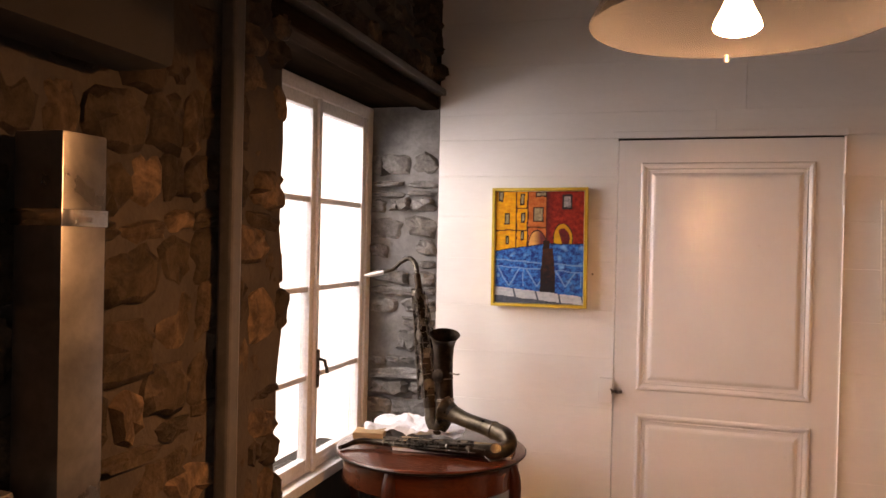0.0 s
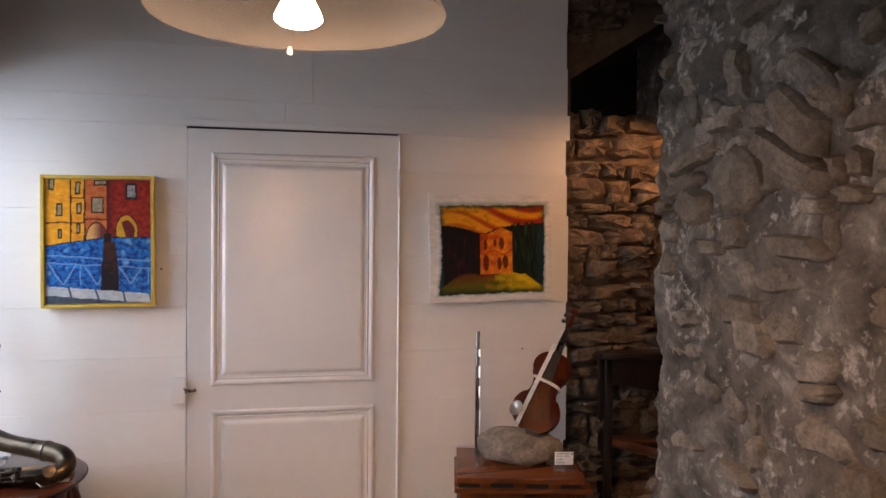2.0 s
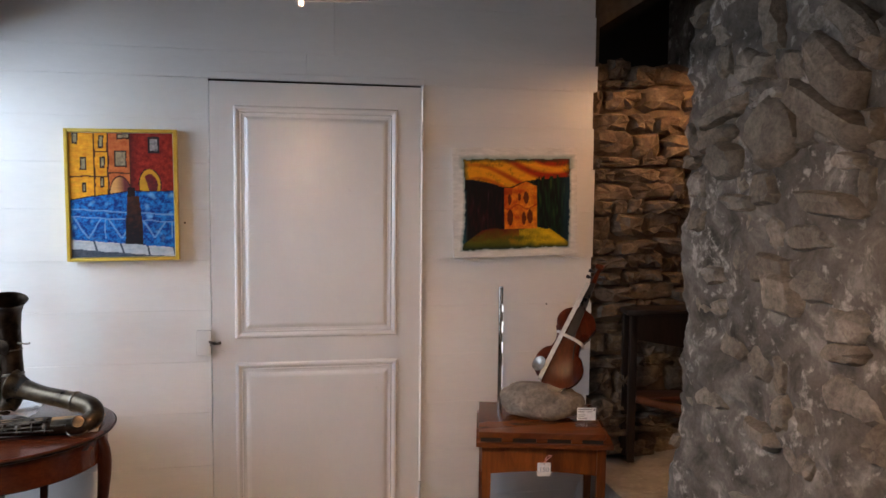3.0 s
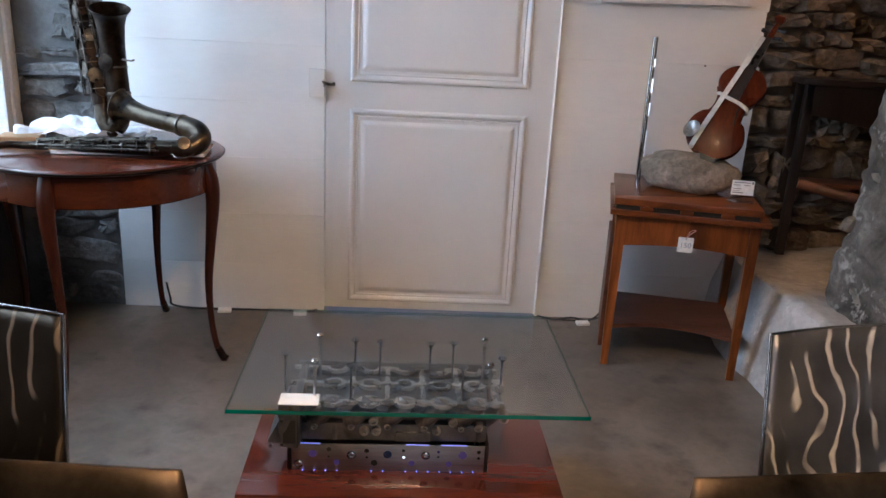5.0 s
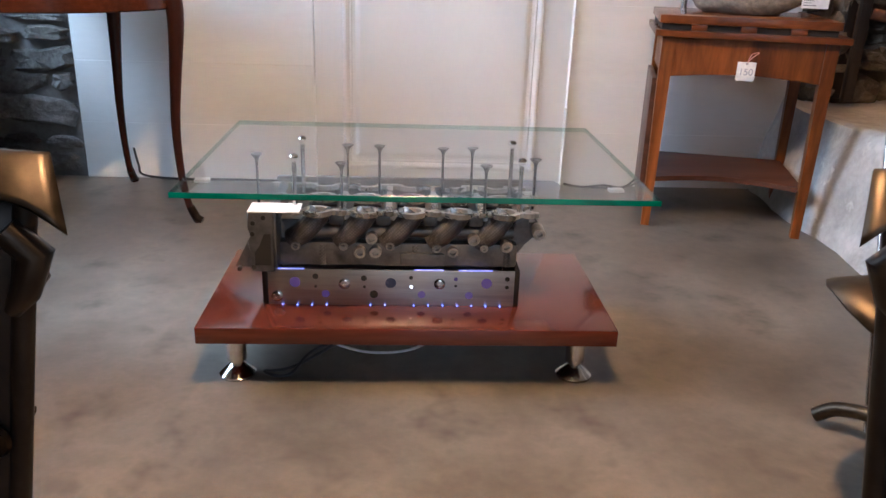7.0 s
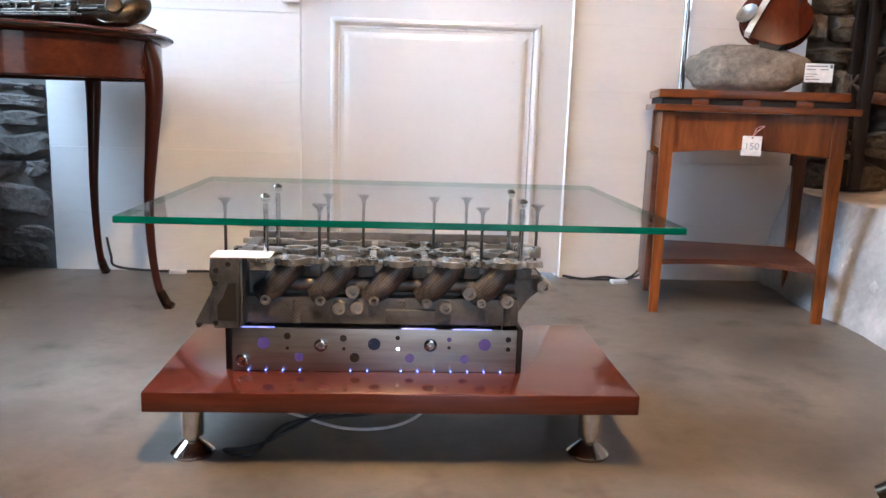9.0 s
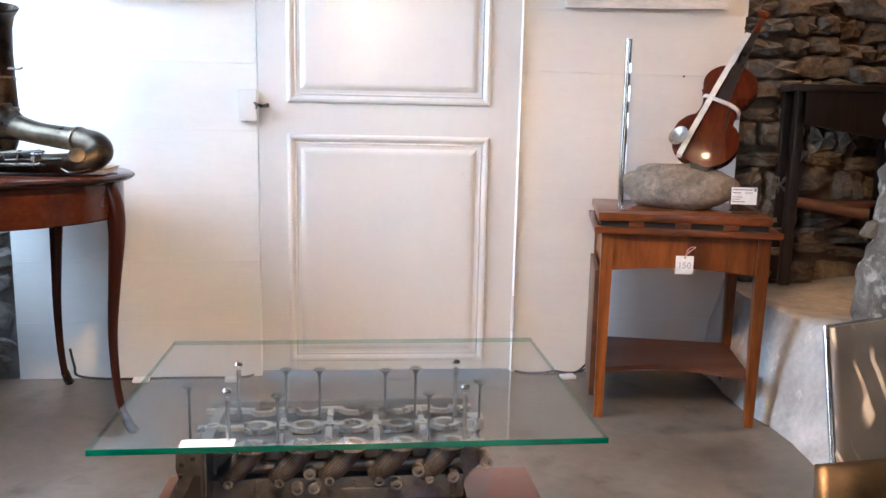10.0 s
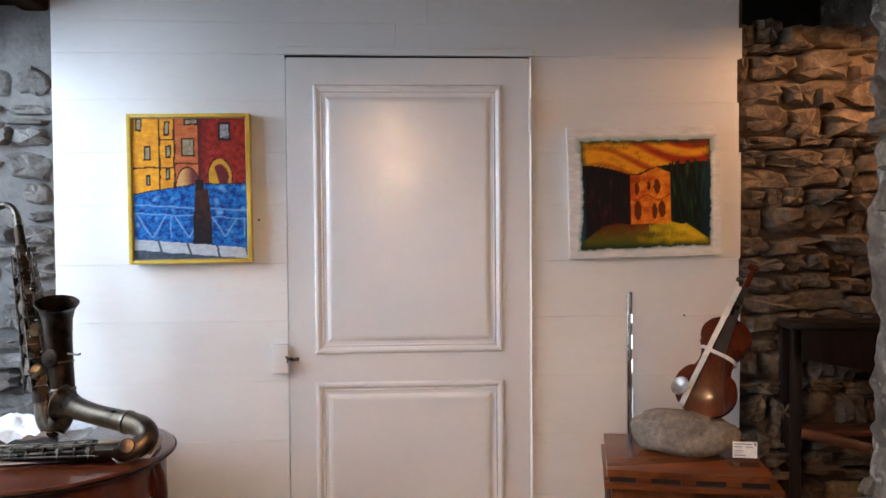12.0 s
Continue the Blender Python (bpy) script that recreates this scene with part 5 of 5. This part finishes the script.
def writing(name, body, size, m, material, parent, label=""):
    cu = bpy.data.curves.new(name, "FONT")
    cu.body, cu.size, cu.extrude = body, size, 0.0002
    cu.align_x, cu.align_y = "CENTER", "CENTER"
    ob = bpy.data.objects.new(name, cu)
    scene.collection.objects.link(ob)
    dg = bpy.context.evaluated_depsgraph_get()
    me = bpy.data.meshes.new_from_object(ob.evaluated_get(dg))
    bpy.data.objects.remove(ob)
    me.materials.clear()
    me.materials.append(material)
    out = new(name, me)
    out.parent = parent
    out.matrix_basis = m
    if label:
        out["label"] = label
    return out


PENCIL = surface("faint_pencil", (0.3, 0.33, 0.42), (0.4, 0.43, 0.5), 30, 0.7)
writing("tag_writing", "150", 0.028, pose(0, -0.0016, 0.022, 90, 0, 0), PENCIL, tg, "handwritten price")

fl = thing("flute_lamp", "slim steel flute lamp with lit slots on the side table", "lamp", (1.247, -0.18, 0.669))
part("flute_tube", T([(0, 0, 0), (0.003, 0.01, 0.551)], [0.0105, 0.0105], 20), STEEL, fl, "polished steel tube")
for z0, z1 in ((0.09, 0.2), (0.255, 0.305), (0.345, 0.395), (0.44, 0.47)):
    bm = sheet(5, 2, lambda u, v, z0=z0, z1=z1: Vector((0.002 + 0.0111 * math.cos(radians(-62 + 44 * u)), 0.006 + 0.0111 * math.sin(radians(-62 + 44 * u)), z0 + v * (z1 - z0))))
    part("lit_slot", bm, SLOT, fl, "glowing white slot", smooth=False)

bo = thing("boulder", "smooth grey river stone under the violin", "stone", (1.405, -0.305, 0.668), -24)
bm = bmesh.new()
bmesh.ops.create_icosphere(bm, subdivisions=4, radius=1)
for v in bm.verts:
    n = v.co.copy()
    k = 1 + 0.12 * noise.noise(n * 1.7 + Vector((4, 1, 0))) + 0.05 * noise.noise(n * 4.5) + 0.02 * noise.noise(n * 11)
    v.co = Vector((n.x * 0.178 * k, n.y * 0.105 * k, 0.066 + math.copysign(abs(n.z) ** 0.75, n.z) * (0.076 + 0.012 * (n.x < 0) * -n.x) * k))
    v.co.z = max(v.co.z, 0.001)
part("stone_body", bm, BOULDER, bo, angle=180)

# violin: x across, y out of its face, z from tail to scroll
vt = Vector((1.43, -0.35, 0.815))
va = (Vector((1.705, -0.215, 1.325)) - vt).normalized()
vx = Vector((0.8, -0.55, -0.3))
vx = (vx - va * vx.dot(va)).normalized()
vn = vx.cross(va)
VM = Matrix((vx, -vn, va)).transposed().to_4x4()
VM.translation = vt
vio = new("violin")
vio.matrix_world = VM
tagged(vio, "red-brown varnished violin strapped upright onto the stone", "violin")


def violin_outline(s=1.0, n=60):
    half = []
    for i in range(n + 1):
        t = i / n
        z = 0.356 * t
        lower = 0.104 * math.sqrt(max(0, 1 - ((t - 0.24) / 0.262) ** 2)) if t < 0.42 else 0
        upper = 0.084 * math.sqrt(max(0, 1 - ((t - 0.8) / 0.202) ** 2)) if t > 0.62 else 0
        waist = 0.055 + 0.9 * (t - 0.53) ** 2 if 0.3 < t < 0.74 else 0
        half.append((max(lower, upper, waist if 0.36 < t < 0.69 else 0, 0.012), z))
    return [(x * s, 0.178 + (z - 0.178) * s) for x, z in half] + [(-x * s, 0.178 + (z - 0.178) * s) for x, z in half[::-1]]


def plate_mesh(y, arch_h):
    bm = bmesh.new()
    levels = [(1.02, 0.0), (1.02, 0.003), (0.96, 0.005), (0.8, 0.005 + arch_h * 0.6), (0.5, 0.005 + arch_h * 0.93), (0.2, 0.005 + arch_h)]
    rings = [[bm.verts.new((x, y + d if arch_h > 0 else y - d, z)) for x, z in violin_outline(s)] for s, d in levels]
    n = len(rings[0])
    for q, w in zip(rings, rings[1:]):
        for k in range(n):
            bm.faces.new((q[k], q[(k + 1) % n], w[(k + 1) % n], w[k]))
    bm.faces.new(rings[-1])
    return bm


# the face looks towards -y of the violin's own frame
front = plate_mesh(0.0, 0.012)
for v in front.verts:
    v.co.y = -v.co.y - 0.016
part("front_plate", front, VARNISH, vio, "arched varnished front", angle=60)
back = plate_mesh(0.0, 0.012)
for v in back.verts:
    v.co.y = v.co.y + 0.016
part("back_plate", back, VARNISH, vio, angle=60)
part("ribs", prism(bmesh.new(), violin_outline(0.98), -0.016, 0.016), VARNISH, vio, angle=30)
bm = bmesh.new()
vs = [bm.verts.new(p) for p in ((-0.012, -0.02, 0.33), (0.012, -0.02, 0.33), (0.009, -0.018, 0.49), (-0.009, -0.018, 0.49), (-0.014, 0.002, 0.34), (0.014, 0.002, 0.34), (0.009, 0.0, 0.49), (-0.009, 0.0, 0.49))]
for f in ((0, 1, 2, 3), (4, 7, 6, 5), (0, 4, 5, 1), (1, 5, 6, 2), (2, 6, 7, 3), (3, 7, 4, 0)):
    bm.faces.new([vs[i] for i in f])
part("neck", bm, VARNISH, vio)
bm = bmesh.new()
vs = [bm.verts.new(p) for p in ((-0.02, -0.036, 0.225), (0.02, -0.036, 0.225), (0.012, -0.026, 0.485), (-0.012, -0.026, 0.485), (-0.02, -0.031, 0.225), (0.02, -0.031, 0.225), (0.012, -0.0205, 0.485), (-0.012, -0.0205, 0.485))]
for f in ((0, 1, 2, 3), (4, 7, 6, 5), (0, 4, 5, 1), (1, 5, 6, 2), (2, 6, 7, 3), (3, 7, 4, 0)):
    bm.faces.new([vs[i] for i in f])
part("fingerboard", bm, EBONY, vio, "black ebony fingerboard")
part("pegbox", T([(0, -0.012, 0.48), (0, -0.006, 0.53), (0, 0.004, 0.56)], [0.0125, 0.011, 0.009], 12), VARNISH, vio)
bm = T([(-0.016, -0.002, 0.572), (0.016, -0.002, 0.572)], 0.0135, 18)
tube(bm, [(-0.02, -0.002, 0.572), (0.02, -0.002, 0.572)], 0.007, 12)
part("scroll", bm, VARNISH, vio, "carved scroll")
for s, z in ((1, 0.5), (-1, 0.51), (1, 0.53), (-1, 0.54)):
    bm = T([(-0.012 * s, -0.008, z), (0.022 * s, -0.008, z), (0.03 * s, -0.008, z), (0.04 * s, -0.008, z)], [0.003, 0.0035, 0.009, 0.008], 10)
    part("tuning_peg", bm, EBONY, vio, "black tuning peg")
part("chin_rest", lathe(bmesh.new(), [(0.0002, 0.0), (0.024, 0.002), (0.032, 0.009), (0.034, 0.013), (0.03, 0.01), (0.0002, 0.005)], axis((-0.074, -0.026, 0.06), (-0.45, -0.9, 0)), 20), BOSS, vio, "pale cupped chin rest")
for s in (-1, 1):
    pts = [(s * 0.036, -0.0335, 0.2), (s * 0.034, -0.034, 0.19), (s * 0.039, -0.0335, 0.165), (s * 0.046, -0.032, 0.14), (s * 0.05, -0.0315, 0.13)]
    part("f_hole", T(smooth_path(pts, 5), 0.003, 6), HOLLOW, vio, "dark f-shaped sound hole")
bm = bmesh.new()
vs = []
for z, y in ((-0.002, -0.01), (0.004, -0.03), (0.08, -0.0385), (0.2, -0.0405), (0.36, -0.04), (0.475, -0.034)):
    xa = -0.052 + 0.075 * z
    vs.append([bm.verts.new((xa - 0.009, y, z)), bm.verts.new((xa + 0.009, y, z)), bm.verts.new((xa + 0.009, y - 0.0025, z)), bm.verts.new((xa - 0.009, y - 0.0025, z))])
for q, w in zip(vs, vs[1:]):
    for k in range(4):
        bm.faces.new((q[k], q[(k + 1) % 4], w[(k + 1) % 4], w[k]))
part("long_strap", bm, STRAP, vio, "white strap along the face", smooth=False)
bm = T([(math.copysign(abs(math.cos(a)) ** 0.6, math.cos(a)) * 0.062, math.copysign(abs(math.sin(a)) ** 0.5, math.sin(a)) * 0.039, 0.215 - 0.01 * math.cos(a)) for a in [k * math.tau / 32 for k in range(33)]], 0.0055, 8, squash=1.3)
part("waist_strap", bm, STRAP, vio, "white strap round the waist")
part("support_pin", T([(0.0, 0.0, 0.01), (-0.01, 0.0, -0.03)], 0.004, 8), EBONY, vio)
part("support_block", prism(bmesh.new(), [(-0.02, 0.012), (0.06, 0.014), (0.045, -0.03), (0.02, -0.042), (0.0, -0.03)], -0.016, 0.016), EBONY, vio, "black wedge under the violin", smooth=False)

cd = thing("card_holder", "clear acrylic holder with a printed white card", "card", (1.535, -0.5, 0.669), -12)
part("holder", B(-0.045, 0.045, 0.0, 0.0025, 0.0, 0.085, bevel=0), ACRYLIC, cd, smooth=False)
part("holder_foot", B(-0.045, 0.045, 0.0027, 0.04, 0.0, 0.0025, bevel=0), ACRYLIC, cd, smooth=False)
part("card", B(-0.042, 0.035, -0.0012, -0.0003, 0.03, 0.083, bevel=0), CARD, cd, smooth=False)
for x0, x1, z, h in ((-0.037, 0.02, 0.074, 0.003), (-0.037, -0.012, 0.065, 0.0022), (0.0, 0.022, 0.065, 0.0022), (-0.037, -0.008, 0.052, 0.0018), (-0.037, -0.015, 0.045, 0.0018), (-0.037, 0.0, 0.037, 0.003), (0.026, 0.032, 0.07, 0.01)):
    part("print_line", B(x0, x1, -0.0018, -0.0013, z, z + h, bevel=0), INK, cd, smooth=False)

# ---- dark console in the alcove ----
co = thing("dark_console", "blackened wooden console standing on the stone ledge", "console", (1.905, -0.1, 0.356), -8)
part("console_top", B(-0.02, 0.42, -0.02, 0.15, 0.71, 0.735, bevel=0.003), BLACKWOOD, co)
part("console_apron", prism(bmesh.new(), [(0.0, 0.6), (0.4, 0.53), (0.4, 0.71), (0.0, 0.71)], -0.012, 0.006), BLACKWOOD, co, "black apron sloping deeper along its length", smooth=False)
for x, y in ((0.015, 0.0), (0.015, 0.12), (0.39, 0.0), (0.39, 0.12)):
    part("console_leg", B(x - 0.017, x + 0.017, y - 0.012, y + 0.02, 0.002, 0.71, bevel=0.003), BLACKWOOD, co)
bm = T([(0.03, -0.02, 0.315), (0.12, -0.05, 0.3), (0.24, -0.12, 0.285)], [0.02, 0.021, 0.02], 10)
part("stretcher", bm, REDBROWN, co, "red-brown curved stretcher")
part("console_shelf", B(0.03, 0.38, 0.0, 0.13, 0.3, 0.315, bevel=0.002), REDBROWN, co)


al = thing("alcove_lamp", "small warm lamp with a flat cap hidden in the alcove", "lamp", (2.28, -0.42, 2.19))
part("lamp_bulb", lathe(bmesh.new(), [(0.0003, -0.026), (0.016, -0.02), (0.024, -0.004), (0.02, 0.014), (0.012, 0.024)], seg=18), ALCOVEBULB, al, "glowing warm bulb")
part("lamp_cap", lathe(bmesh.new(), [(0.0003, 0.05), (0.06, 0.04), (0.13, -0.004), (0.13, -0.007), (0.06, 0.035), (0.012, 0.0245)], seg=24), BLACK, al, "flat dark cap")
part("lamp_arm", T([(0, 0, 0.05), (0.08, 0.1, 0.06), (0.17, 0.2, 0.06)], 0.006, 8), BLACK, al)


# ---- steel armchairs ----
def armchair(mirror, swirl, label):
    """A welded sheet steel armchair; mirror is 1 or -1, the side of the coffee table on which it stands."""
    ch = thing("steel_armchair", label, "armchair", (0.378, 0, 0), 0, "steel armchairs at the coffee table")
    s = mirror

    def X(x):
        return s * x
    bm = sheet(10, 10, lambda u, v: Vector((X(0.40 + 0.10 * (1 - v) + u * 0.55), -2.19 + 0.012 * math.sin(u * 6), 0.03 + v * 0.575)))
    ob = part("side_panel", bm, DARKSTEEL, ch, "dark waxed steel side panel")
    ob.modifiers.new("thickness", "SOLIDIFY").thickness = 0.004
    part("front_post", T([(X(0.5), -2.18, 0.02), (X(0.405), -2.185, 0.59)], 0.011, 10), DARKSTEEL, ch)

    def roll(u, v):
        x = 0.363 + u * 0.62
        a = -0.5 + v * 2.6
        sag = 0.012 * math.sin(u * 11 + 0.8) * v + 0.03 * u * (1 - v) - 0.02 * max(0, 0.12 - u) * 6 * v
        return Vector((X(x + 0.05 * (1 - v) * (u < 0.5) * (0.5 - u)), -2.16 - 0.045 * v + 0.0, 0.632 - 0.04 * v ** 1.6 - 0.3 * max(0, 0.06 - u) * v + sag))
    ob = part("arm_roll", sheet(40, 10, roll), BRONZE, ch, "rolled bronzed steel armrest")
    ob.modifiers.new("thickness", "SOLIDIFY").thickness = 0.004
    bm = T([(X(0.42), -2.2, 0.57), (X(0.398), -2.195, 0.545), (X(0.41), -2.2, 0.51), (X(0.425), -2.2, 0.49)], [0.014, 0.017, 0.014, 0.008], 10)
    part("arm_scroll", bm, DARKSTEEL, ch, "forged dark scroll below the arm")

    def seat(u, v):
        r, a = v, u * math.tau
        return Vector((X(0.87 + 0.345 * r * math.cos(a)), -1.92 + 0.17 * r * math.sin(a), 0.42 - 0.05 * r * r + 0.03 * r * r * math.cos(2 * a) - 0.06 * r * r * max(0, -math.sin(a))))
    ob = part("seat", sheet(36, 8, seat), BRONZE, ch, "smooth bronzed steel saddle seat")
    ob.modifiers.new("thickness", "SOLIDIFY").thickness = 0.004

    def far(u, v):
        return Vector((X(0.79 + 0.065 * v + u * 0.5), -1.69 + 0.25 * v + 0.06 * u + 0.01 * math.sin(u * 5), 0.02 + v * 0.545 + 0.03 * u * v))
    ob = part("inner_panel", sheet(16, 16, far), swirl, ch, "steel panel ground with wavy marks")
    ob.modifiers.new("thickness", "SOLIDIFY").thickness = 0.004
    part("panel_rod", T([tuple(far(0, k / 6)) for k in range(7)], 0.006, 10), STEEL, ch, "round steel edge rod")
    part("panel_rod", T([tuple(far(k / 6, 1)) for k in range(7)], 0.004, 8), STEEL, ch)
    bm = T(smooth_path([(X(0.86), -1.78, 0.012), (X(0.8), -1.72, 0.06), (X(0.75), -1.66, 0.05), (X(0.72), -1.635, 0.022)], 6), 0.014, 10)
    part("foot_scroll", bm, BRONZE, ch, "curled bronzed foot")
    part("back_panel", B(min(X(1.2), X(1.23)), max(X(1.2), X(1.23)), -2.15, -1.7, 0.03, 0.75), DARKSTEEL, ch)
    bm = lathe(bmesh.new(), [(0.016, -0.006), (0.02, 0.0), (0.017, 0.005), (0.011, 0.003), (0.0002, 0.001)], axis((X(0.47), -2.195, 0.345), (0, -1, 0)), 18)
    part("rivet", bm, BRONZE, ch, "bronze ring rivet")
    for x in (0.5, 0.93):
        part("rear_foot", T([(X(x), -2.18, 0.001), (X(x), -2.18, 0.05)], 0.012, 10), DARKSTEEL, ch)
    return ch


armchair(1, SWIRL, "welded steel armchair with bright wavy grinding marks")
armchair(-1, SWIRLBRONZE, "welded steel armchair with bronzed wavy panel")

# ---- cables and floor plugs along the boarded wall ----
ca = thing("wall_cable", "black cable lying along the foot of the wall", "cable", (0, 0, 0))
part("cable", T(smooth_path([(-0.66, -0.03, 0.12), (-0.645, -0.04, 0.06), (-0.63, -0.035, 0.02), (-0.5, -0.03, 0.006), (-0.3, -0.025, 0.006), (-0.08, -0.03, 0.006), (-0.03, -0.02, 0.012)], 8), 0.0045, 8), BLACK, ca)
cb = thing("lamp_cable", "black lamp cables running to the side table", "cable", (0, 0, 0))
part("cable", T(smooth_path([(0.93, -0.02, 0.012), (1.0, -0.04, 0.006), (1.08, -0.03, 0.012), (1.15, -0.05, 0.01), (1.2, -0.06, 0.06), (1.215, -0.05, 0.14)], 8), 0.0045, 8), BLACK, cb)
part("cable", T(smooth_path([(0.95, -0.03, 0.006), (1.05, -0.045, 0.006), (1.16, -0.04, 0.008), (1.21, -0.05, 0.04), (1.22, -0.045, 0.1)], 8), 0.0035, 8), BLACK, cb)
for x, g in ((-0.42, -0.04), (1.12, -0.075), (-0.1, -0.05)):
    pg = thing("floor_tag", "small white plastic cable plug on the floor", "plug", (x, g, 0), 6)
    part("plug_body", B(-0.028, 0.028, -0.018, 0.018, 0.0, 0.012, bevel=0.003), CARD, pg)
nl = thing("wall_nail", "small dark nail in the boarded wall", "nail", (-0.106, 0, 1.493))
part("nail_shank", T([(0, 0.0, 0), (0, -0.008, 0)], 0.004, 8), BLACK, nl)
nl2 = thing("wall_nail", "small dark nail in the boarded wall", "nail", (1.52, 0, 1.112))
part("nail_shank", T([(0, 0.0, 0), (0, -0.006, 0)], 0.0035, 8), BLACK, nl2)

# ---- boards of the white wall ----
SEAMS = [0.0, 0.205, 0.425, 0.663, 0.888, 1.115, 1.33, 1.55, 1.745, 1.937, 2.108, 2.225, 2.45, 2.66, 2.86]
rng = random.Random(4)
for z0, z1 in zip(SEAMS, SEAMS[1:]):
    spans = [(XL, -0.005), (DW + 0.014, XR)] if z1 < 2.12 else [(XL, XL + 1.0 + rng.random() * 0.9), (0, XR)]
    if z1 > 2.12:
        spans[1] = (spans[0][1] + 0.0012, XR)
    for x0, x1 in spans:
        jit = rng.uniform(-0.0005, 0.0005)
        end = x1 + (rng.uniform(-0.012, 0.008) if x1 == XR else 0)
        part("board", B(x0, end, jit, 0.0295, z0 + 0.0002, z1 - rng.uniform(0.0001, 0.0009), bevel=0.0005, seg=1), WHITE, wall_north, smooth=False)

# ---- stones of the walls ----
prng = random.Random(21)
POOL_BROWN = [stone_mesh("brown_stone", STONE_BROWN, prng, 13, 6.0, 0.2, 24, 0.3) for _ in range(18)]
POOL_SLAB = [stone_mesh("slab_stone", STONE_SLATE, prng, 13, 7.0, 0.2, 24, 0.34) for _ in range(18)]
POOL_GREY = [stone_mesh("grey_stone", STONE_GREY, prng, 13, 5.0, 0.22, 24, 0.16) for _ in range(24)]
POOL_LONG = [stone_mesh("long_stone", STONE_GREY, prng, 11, 6.0, 0.14, 26, 0.2) for _ in range(10)]
POOL_JAMB = [stone_mesh("jamb_stone", STONE_JAMB, prng, 13, 6.0, 0.22, 24, 0.3) for _ in range(12)]
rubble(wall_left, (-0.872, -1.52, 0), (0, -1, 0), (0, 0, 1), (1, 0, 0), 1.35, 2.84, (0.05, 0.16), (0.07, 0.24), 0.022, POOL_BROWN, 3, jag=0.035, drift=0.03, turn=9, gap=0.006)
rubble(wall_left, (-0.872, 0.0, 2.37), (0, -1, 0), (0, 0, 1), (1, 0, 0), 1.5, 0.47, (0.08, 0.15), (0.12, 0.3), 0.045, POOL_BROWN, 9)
rubble(wall_jamb, (-1.2, 0.01, 0), (1, 0, 0), (0, 0, 1), (0, -1, 0), 0.352, 2.26, (0.035, 0.13), (0.1, 0.34), 0.024, POOL_JAMB, 5, jag=0.0, turn=4, drift=0.01, keep=lambda u, v: v < 2.02 and noise.noise(Vector((u * 5, v * 6, 4))) > -0.34)
rubble(wall_alcove, (XR + 0.008, 0.05, 0.33), (1, 0, 0), (0, 0, 1), (0, -1, 0), 0.66, 1.91, (0.04, 0.125), (0.07, 0.27), 0.045, POOL_SLAB, 6, jag=0.012, drift=0.014, gap=0.003, turn=6)
rubble(wall_alcove, (XR + 0.008, 0.07, 2.25), (1, 0, 0), (0, 0, 1), (0, -1, 0), 0.66, 0.6, (0.06, 0.11), (0.08, 0.2), 0.05, POOL_SLAB, 7, keep=lambda u, v: v > 0.26 + 0.63 * (u + 0.02) or u < 0.02, gap=0.008)
rubble(wall_right, (1.898, -0.62, 0.35), (0, -1, 0), (0, 0, 1), (-1, 0, 0), 1.85, 2.5, (0.06, 0.15), (0.08, 0.26), 0.044, POOL_GREY, 13, jag=0.0, drift=0.03, turn=10, gap=0.016, keep=lambda u, v: noise.noise(Vector((u * 5, v * 5, 2))) > (-0.16 if v > 1.2 else 0.04) and u < 1.3)
# long slabs set on the slant high on this wall, as over a lost arch
srng = random.Random(31)
for y, z, tilt, ln, hh in ((-1.465, 2.01, 42, 0.3, 0.14), (-1.437, 1.885, 26, 0.4, 0.1), (-1.19, 1.843, 40, 0.24, 0.2), (-0.912, 1.761, 8, 0.22, 0.14), (-1.285, 1.328, 4, 0.2, 0.14), (-1.026, 1.614, 6, 0.2, 0.06), (-1.481, 1.62, 4, 0.28, 0.08), (-1.559, 2.121, 40, 0.28, 0.08), (-1.195, 2.2, 82, 0.22, 0.08), (-0.9, 1.93, -14, 0.3, 0.06), (-0.86, 1.84, -18, 0.24, 0.07)):
    ob = new("stone", srng.choice(POOL_LONG))
    ob.matrix_world = Matrix.Translation((1.872, y, z)) @ Matrix(((0, -1, 0), (0, 0, 1), (-1, 0, 0))).transposed().to_4x4() @ pose(0, 0, 0, 0, 0, -tilt) @ Matrix.Diagonal((ln, hh, 0.055, 1))
    ob.parent = wall_right
